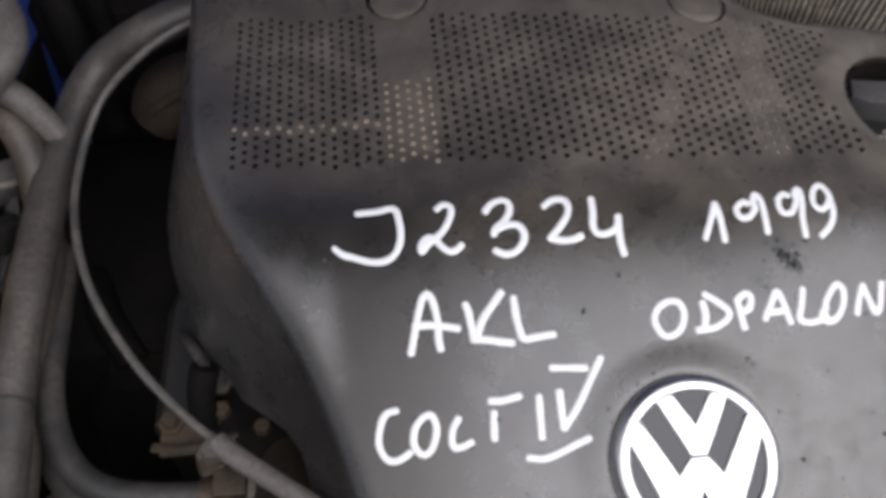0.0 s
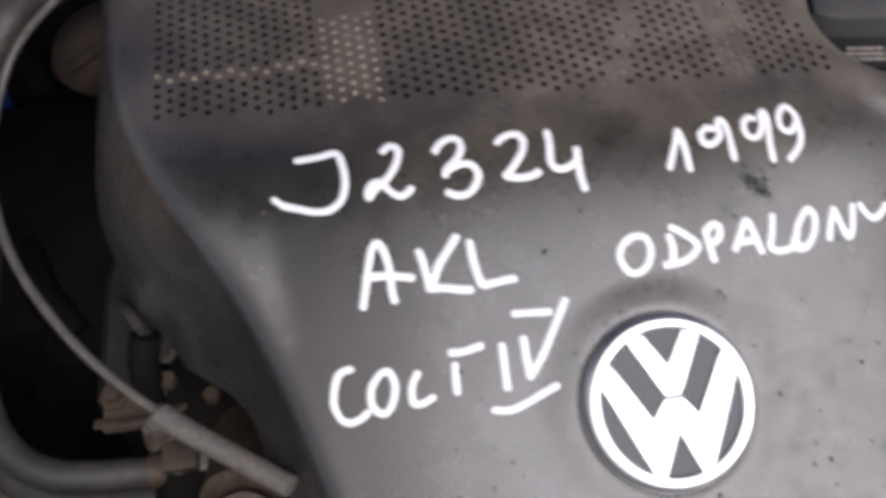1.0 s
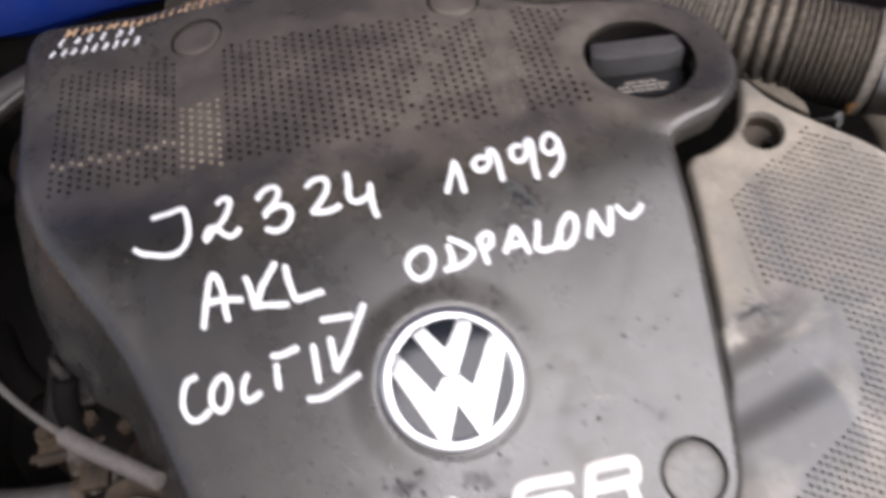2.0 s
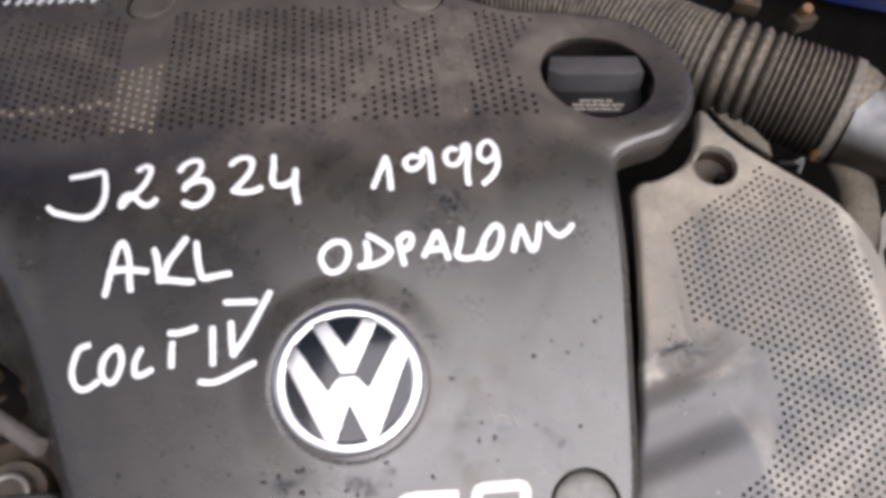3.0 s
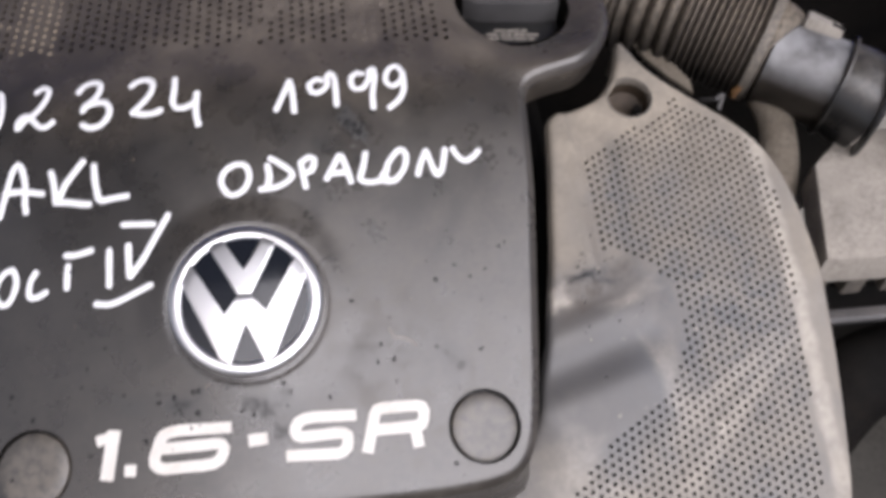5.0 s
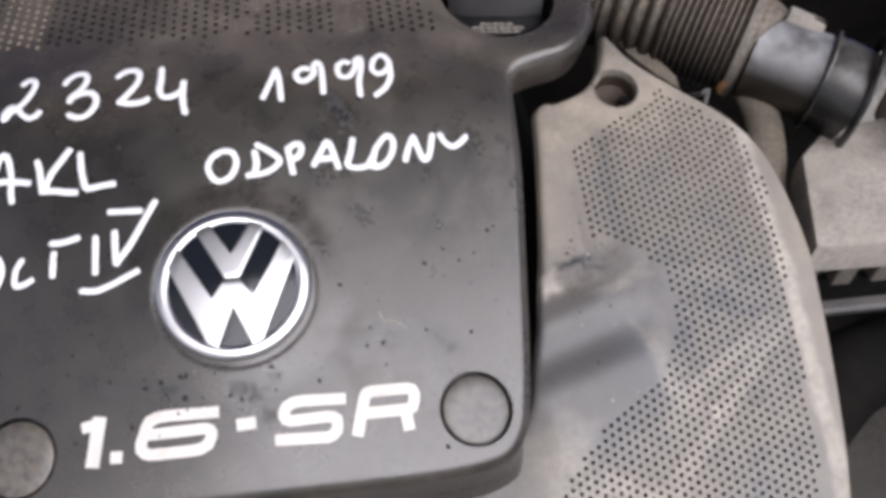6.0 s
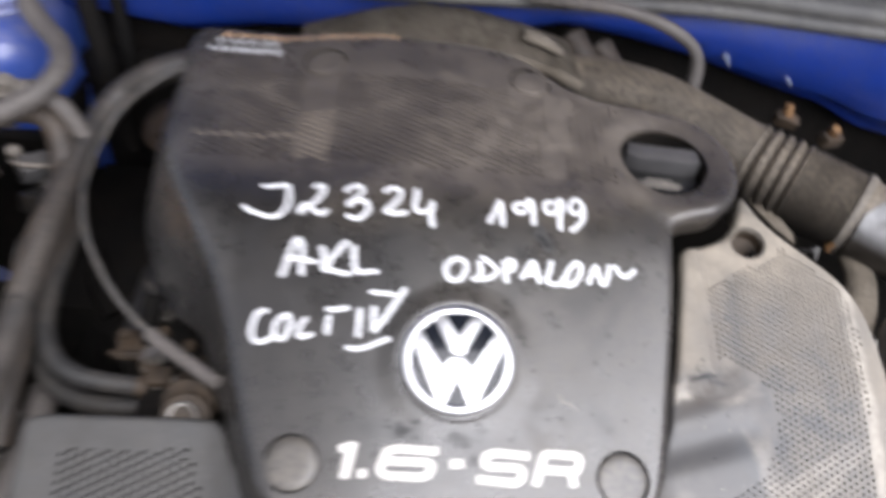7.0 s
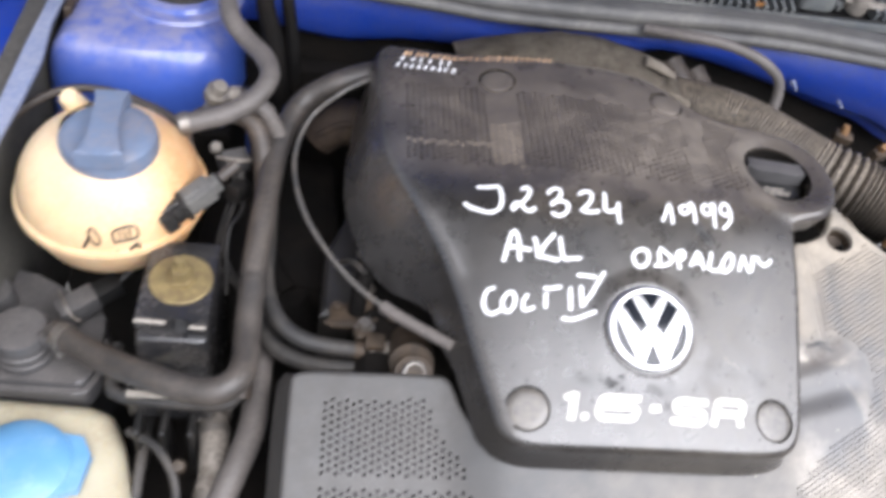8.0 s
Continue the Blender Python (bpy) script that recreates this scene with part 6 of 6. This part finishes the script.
# ---- intake hose, air box and what lies beyond ----
intake = thing("intake_hose", "dusty corrugated intake hose with clamp and black elbow", "hose", at=(0.25, 0.26, 0.868))
ib = Vector((0.25, 0.26, 0.868))
AX = [(0.06, 0.352, 0.842), (0.12, 0.347, 0.852), (0.18, 0.322, 0.857), (0.25, 0.262, 0.857), (0.30, 0.228, 0.855), (0.345, 0.199, 0.851)]
HOSE_OFF = Vector((0.002, 0.0042, 0.0030))  # the hose's middle lies above the air meter's
line = curve_points([Vector(p) - ib + HOSE_OFF for p in AX], 0.0004)


def hose_radius(s):
    """A finely ribbed neck, four broad bellows, then fine corrugations and a plain end."""
    if s < 0.69:
        return 0.0345 + 0.0016 * abs(math.cos(math.pi * (s - 0.69) / 0.0125))
    if s < 0.825:
        return 0.0312 + 0.0064 * abs(math.cos(math.pi * 4 * (s - 0.69) / 0.135)) ** 0.7
    if s < 0.973:
        return 0.0326 + 0.0044 * abs(math.cos(math.pi * 11 * (s - 0.825) / 0.148))
    return 0.0360


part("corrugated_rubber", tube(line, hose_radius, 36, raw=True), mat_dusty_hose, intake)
dirn = (Vector(AX[-1]) - Vector(AX[-2])).normalized()
q = dirn.to_track_quat("Z", "Y").to_matrix().to_4x4()
cl = part("clamp", lathe([(0.0361, -0.003), (0.0377, -0.003), (0.0377, 0.003), (0.0361, 0.003)], 40, Matrix.Translation(Vector(AX[-1]) - ib + HOSE_OFF - dirn * 0.005) @ q, close=False), mat_lower, intake, "dusty band clamp")
part("clamp_screw", tube([Vector(AX[-1]) - ib - dirn * 0.010 + Vector(v) for v in ((-0.012, -0.027, -0.002), (-0.017, -0.026, -0.010), (-0.014, -0.022, -0.018), (-0.010, -0.024, -0.012))], 0.0026, 10), mat_rust, cl, "rusty orange clamp screw")
E1 = Vector(AX[-1]) - ib
along = lambda d: E1 + dirn * d
part("cuff", tube([along(-0.006) + HOSE_OFF, along(-0.002) + HOSE_OFF, along(0.003) + HOSE_OFF * 0.6], lambda s: 0.0362 - 0.0035 * s * s, 36), mat_dusty_hose, intake, "dusty rubber cuff")
meter = part("air_meter", tube([along(0.001), along(0.006), along(0.014), along(0.050)], lambda s: 0.0312 - 0.0016 * smooth_step(0.0, 0.35, s) + 0.0008 * s, 36), mat_meter, intake, "scuffed grey plastic air meter body, shade painted below")
SOCKET = Matrix.Translation(along(0.030) + Vector((0.006, 0.014, 0.020))) @ pose(0, 0, 0, -22, 10, -33)
part("socket", block(-0.014, 0.012, -0.009, 0.009, 0.0, 0.013, 0.003, 2, m=SOCKET), mat_lid, meter, "dusty plug socket")
# A solid near-black patch paints the shade of the socket's opening.
part("plug_mouth", block(0.003, 0.0125, -0.0065, 0.001, 0.0115, 0.0134, 0.0005, 1, m=SOCKET), mat_engine, meter, "near-black patch painting the shaded plug opening")
elbow = part("elbow", tube([along(0.048), along(0.056), along(0.066) + Vector((0, -0.001, -0.002)), along(0.078) + Vector((0, -0.003, -0.005))], lambda s: 0.0306 + 0.0030 * s, 36), mat_elbow, intake, "glossy black plastic outlet")
for d in (0.050, 0.079):
    part("rib", lathe([(0.0312, -0.0015), (0.0345, -0.0012), (0.0350, 0.0), (0.0345, 0.0012), (0.0312, 0.0015)] if d < 0.06 else [(0.0330, -0.0018), (0.0415, -0.0018), (0.0425, 0.0), (0.0415, 0.0018), (0.0330, 0.0018)], 40, Matrix.Translation(along(d)) @ q, close=False), mat_elbow, elbow, "raised rim")

airbox = thing("air_box", "black air filter box thick with pale dust", "air box", at=(0.42, 0.06, 0.76))
part("lower_case", prism([(-0.068, 0.002), (0.14, -0.004), (0.16, 0.09), (0.05, 0.085), (-0.04, 0.06)], -0.14, 0.006, 0.004, 2), mat_black, airbox)
part("lid", prism([(-0.080, -0.015), (0.14, -0.022), (0.16, 0.10), (0.03, 0.095), (-0.035, 0.082), (-0.058, 0.062)], 0.040, 0.066, 0.004, 2), mat_lid, airbox, "lid covered in pale dust")
part("rim", prism([(-0.076, 0.004), (0.15, 0.0), (0.17, 0.095), (0.05, 0.09), (-0.03, 0.07)], 0.007, 0.013, 0.0015, 1), mat_black, airbox)
for k in range(6):
    part("rib", block(-0.074 + 0.028 * k, -0.060 + 0.028 * k, -0.008, 0.012, 0.010, 0.041, 0.001, 1), mat_lower, airbox)
part("front_rail", block(-0.085, 0.15, -0.030, -0.020, 0.006, 0.014, 0.002, 1), mat_res, airbox, "dusty front rail")
part("clip", tube([(-0.088, 0.0, 0.02), (-0.096, -0.004, 0.034), (-0.088, -0.008, 0.046), (-0.080, -0.004, 0.05)], 0.002, 8), mat_metal, airbox, "wire clip")
part("trunk", block(-0.04, 0.10, 0.02, 0.09, 0.05, 0.12, 0.014, 3, m=Matrix.Translation((0.055, 0.02, 0))), mat_lid, airbox, "dusty trunk behind the flange")
hose("air_duct", [(0.345, -0.03, 0.66), (0.37, 0.0, 0.70), (0.41, 0.02, 0.715), (0.50, 0.03, 0.715), (0.62, 0.03, 0.71)], 0.030, mat_engine, "thick black rubber air duct below the air box", wobble=0.02, seg=24)
solo("wheel_arch_liner", block(0.30, 0.70, -0.30, 0.07, 0.50, 0.60, 0.03, 3), mat_grime_shade, "grimy dark panel below the air box", "car body", kind="structure")
solo("pale_bracket", tube([(0.344, 0.122, 0.796), (0.347, 0.137, 0.812), (0.348, 0.160, 0.826), (0.344, 0.186, 0.832)], lambda s: 0.015 - 0.004 * s, 16, flat=0.7), mat_felt, "tan dusty moulded bracket beside the elbow", "bracket")
solo("spring_clip", tube([(0.296, 0.176, 0.838), (0.302, 0.168, 0.846), (0.308, 0.172, 0.846), (0.304, 0.164, 0.840)], 0.0015, 8), mat_res, "small grey wire clip at the cover's edge", "clip")
edge = [(-0.030, -0.003), (-0.012, -0.006), (0.010, -0.005), (0.030, -0.002), (0.022, 0.004), (0.004, 0.006), (-0.014, 0.003), (-0.024, 0.006)]
solo("felt_flap", prism(edge, -0.0015, 0.0015, 0.0008, 2, m=pose(0.275, 0.205, 0.846, 8, 12, -52)), mat_felt, "torn tan felt flap between cover and intake hose", "flap")

# behind the cover
felt = bmesh.new()
nx, ny = 40, 10
vv = []
for j in range(ny + 1):
    row = []
    for i in range(nx + 1):
        x = -0.145 + 0.255 * i / nx
        t = j / ny
        arch = 0.058 * math.sin(math.pi * min(1, max(0, (x + 0.16) / 0.28))) ** 0.7
        y = 0.318 + 0.075 * t
        z = 0.878 + arch * math.sin(math.pi * (0.25 + 0.6 * t)) + 0.002 * noise.noise(Vector((x * 40, t * 4, 1)))
        row.append(felt.verts.new((x, y, z)))
    vv.append(row)
for a, b in zip(vv, vv[1:]):
    for k in range(nx):
        felt.faces.new((a[k], a[k + 1], b[k + 1], b[k]))
bmesh.ops.solidify(felt, geom=felt.faces[:], thickness=0.012)
shield = thing("heat_shield", "brown dirty felt heat shield behind the cover", "heat shield")
part("felt", felt, mat_felt, shield)
part("rolled_edge", tube([(-0.14 + 0.25 * k / 12, 0.316, 0.880 + 0.058 * 0.71 * math.sin(math.pi * min(1, max(0, (0.02 + 0.25 * k / 12) / 0.28))) ** 0.7) for k in range(13)], 0.005, 10, wobble=0.15), mat_felt, shield, "frayed rolled edge")
part("frayed_patch", tube([(0.056, 0.340, 0.924), (0.074, 0.338, 0.919), (0.092, 0.334, 0.911)], lambda s: 0.008 - 0.002 * s, 12, 0.004, flat=0.5, wobble=0.3), mat_felt, shield, "pale frayed patch")
hose("breather_hose", [(0.064, 0.392, 0.930), (0.106, 0.372, 0.939), (0.144, 0.362, 0.941), (0.186, 0.354, 0.932), (0.214, 0.347, 0.915), (0.220, 0.338, 0.893), (0.214, 0.325, 0.866)], 0.0060, mat_hose_grey, "thin dusty breather hose bent over the intake", wobble=0.04)
hose("coolant_hose", [(0.128, 0.36, 0.78), (0.130, 0.362, 0.83), (0.126, 0.375, 0.868), (0.112, 0.40, 0.885)], 0.013, mat_rubber, "dusty upright rubber hose behind the cover")
hose("coolant_hose", [(0.165, 0.35, 0.78), (0.164, 0.352, 0.83), (0.156, 0.368, 0.862), (0.140, 0.395, 0.88)], 0.012, mat_rubber, "second dusty upright rubber hose behind the cover")
for x, y, z, r in ((0.352, 0.303, 0.858, 25), (0.316, 0.328, 0.858, -15)):
    tie = thing("hose_bracket", "rusty dusty clip by the bulkhead", "clip", at=(x, y, z))
    part("strap", block(-0.011, 0.011, -0.006, 0.006, -0.008, 0.004, 0.002, 2, m=pose(0, 0, 0, 10, 8, r)), mat_brass, tie)
    part("screw", lathe([(0, 0.010), (0.004, 0.009), (0.005, 0.0), (0.005, -0.01)], 12, pose(0, 0.002, 0.004, r, 0, 0), close=False), mat_rust, tie)

# ---- wiring and small fittings in the gaps ----
plugs_at = thing("wiring_plug", "dusty black wiring plugs strapped beside the coolant tank", "plug", at=(-0.365, 0.235, 0.825))
part("housing", block(-0.014, 0.014, -0.010, 0.010, -0.010, 0.010, 0.003, 2, m=pose(0, 0, 0, 15, 10, 35)), mat_res, plugs_at)
part("second_housing", block(-0.010, 0.012, -0.008, 0.008, -0.008, 0.009, 0.002, 2, m=pose(0.006, -0.030, -0.012, -10, 20, 60)), mat_black, plugs_at)
part("strap", tube([(-0.016, -0.006, 0.010), (-0.004, -0.012, 0.014), (0.012, -0.008, 0.010), (0.018, 0.006, 0.0)], 0.0022, 8), mat_alu, plugs_at, "pale cable tie")
for dx, dz, bend in ((0.0, 0.0, 0.012), (0.006, -0.004, -0.010), (-0.006, -0.006, 0.020)):
    part("wire", tube([(dx, 0.008, dz), (dx + 0.006, -0.03 + bend, dz - 0.02), (dx - 0.004, -0.075, dz - 0.03 - bend), (dx + 0.008 + bend, -0.12, dz - 0.06)], 0.0024, 8), mat_rubber_dark, plugs_at)
part("nut", lathe([(0, 0.008), (0.005, 0.008), (0.0065, 0.006), (0.0065, 0.0)], 6, pose(-0.020, 0.010, 0.006, 25, 10, 0), close=False), mat_alu, plugs_at, "dirty pale nut")

manifold = thing("exhaust_shield", "rusty brown heat shield deep behind the engine", "heat shield", at=(-0.256, 0.325, 0.80))
part("sheet", tube([(-0.030, 0.0, -0.02), (-0.012, 0.008, 0.0), (0.012, 0.010, 0.004), (0.034, 0.006, -0.01)], lambda s: 0.020 + 0.006 * math.sin(math.pi * s), 18, 0.005, wobble=0.12), mat_rust_dark, manifold)
part("rib", tube([(-0.028, -0.014, 0.004), (0.0, -0.012, 0.020), (0.030, -0.010, 0.010)], 0.004, 10, 0.005), mat_rust_dark, manifold)

clips = thing("pipe_clip", "dull steel spring clips on the pale pipe", "clip", at=(-0.360, 0.012, 0.71))
part("band", lathe([(0.0142, -0.005), (0.0158, -0.005), (0.0158, 0.005), (0.0142, 0.005)], 24, pose(0, 0, 0, 95, 0, 6), close=False), mat_metal, clips)
part("ear", block(-0.004, 0.004, -0.003, 0.003, 0.0, 0.009, 0.001, 1, m=pose(0.010, -0.002, 0.012, 0, 40, 0)), mat_metal, clips)
part("ear", block(-0.003, 0.003, -0.006, 0.006, 0.0, 0.006, 0.001, 1, m=pose(-0.011, -0.008, 0.010, 0, -40, 0)), mat_metal, clips)
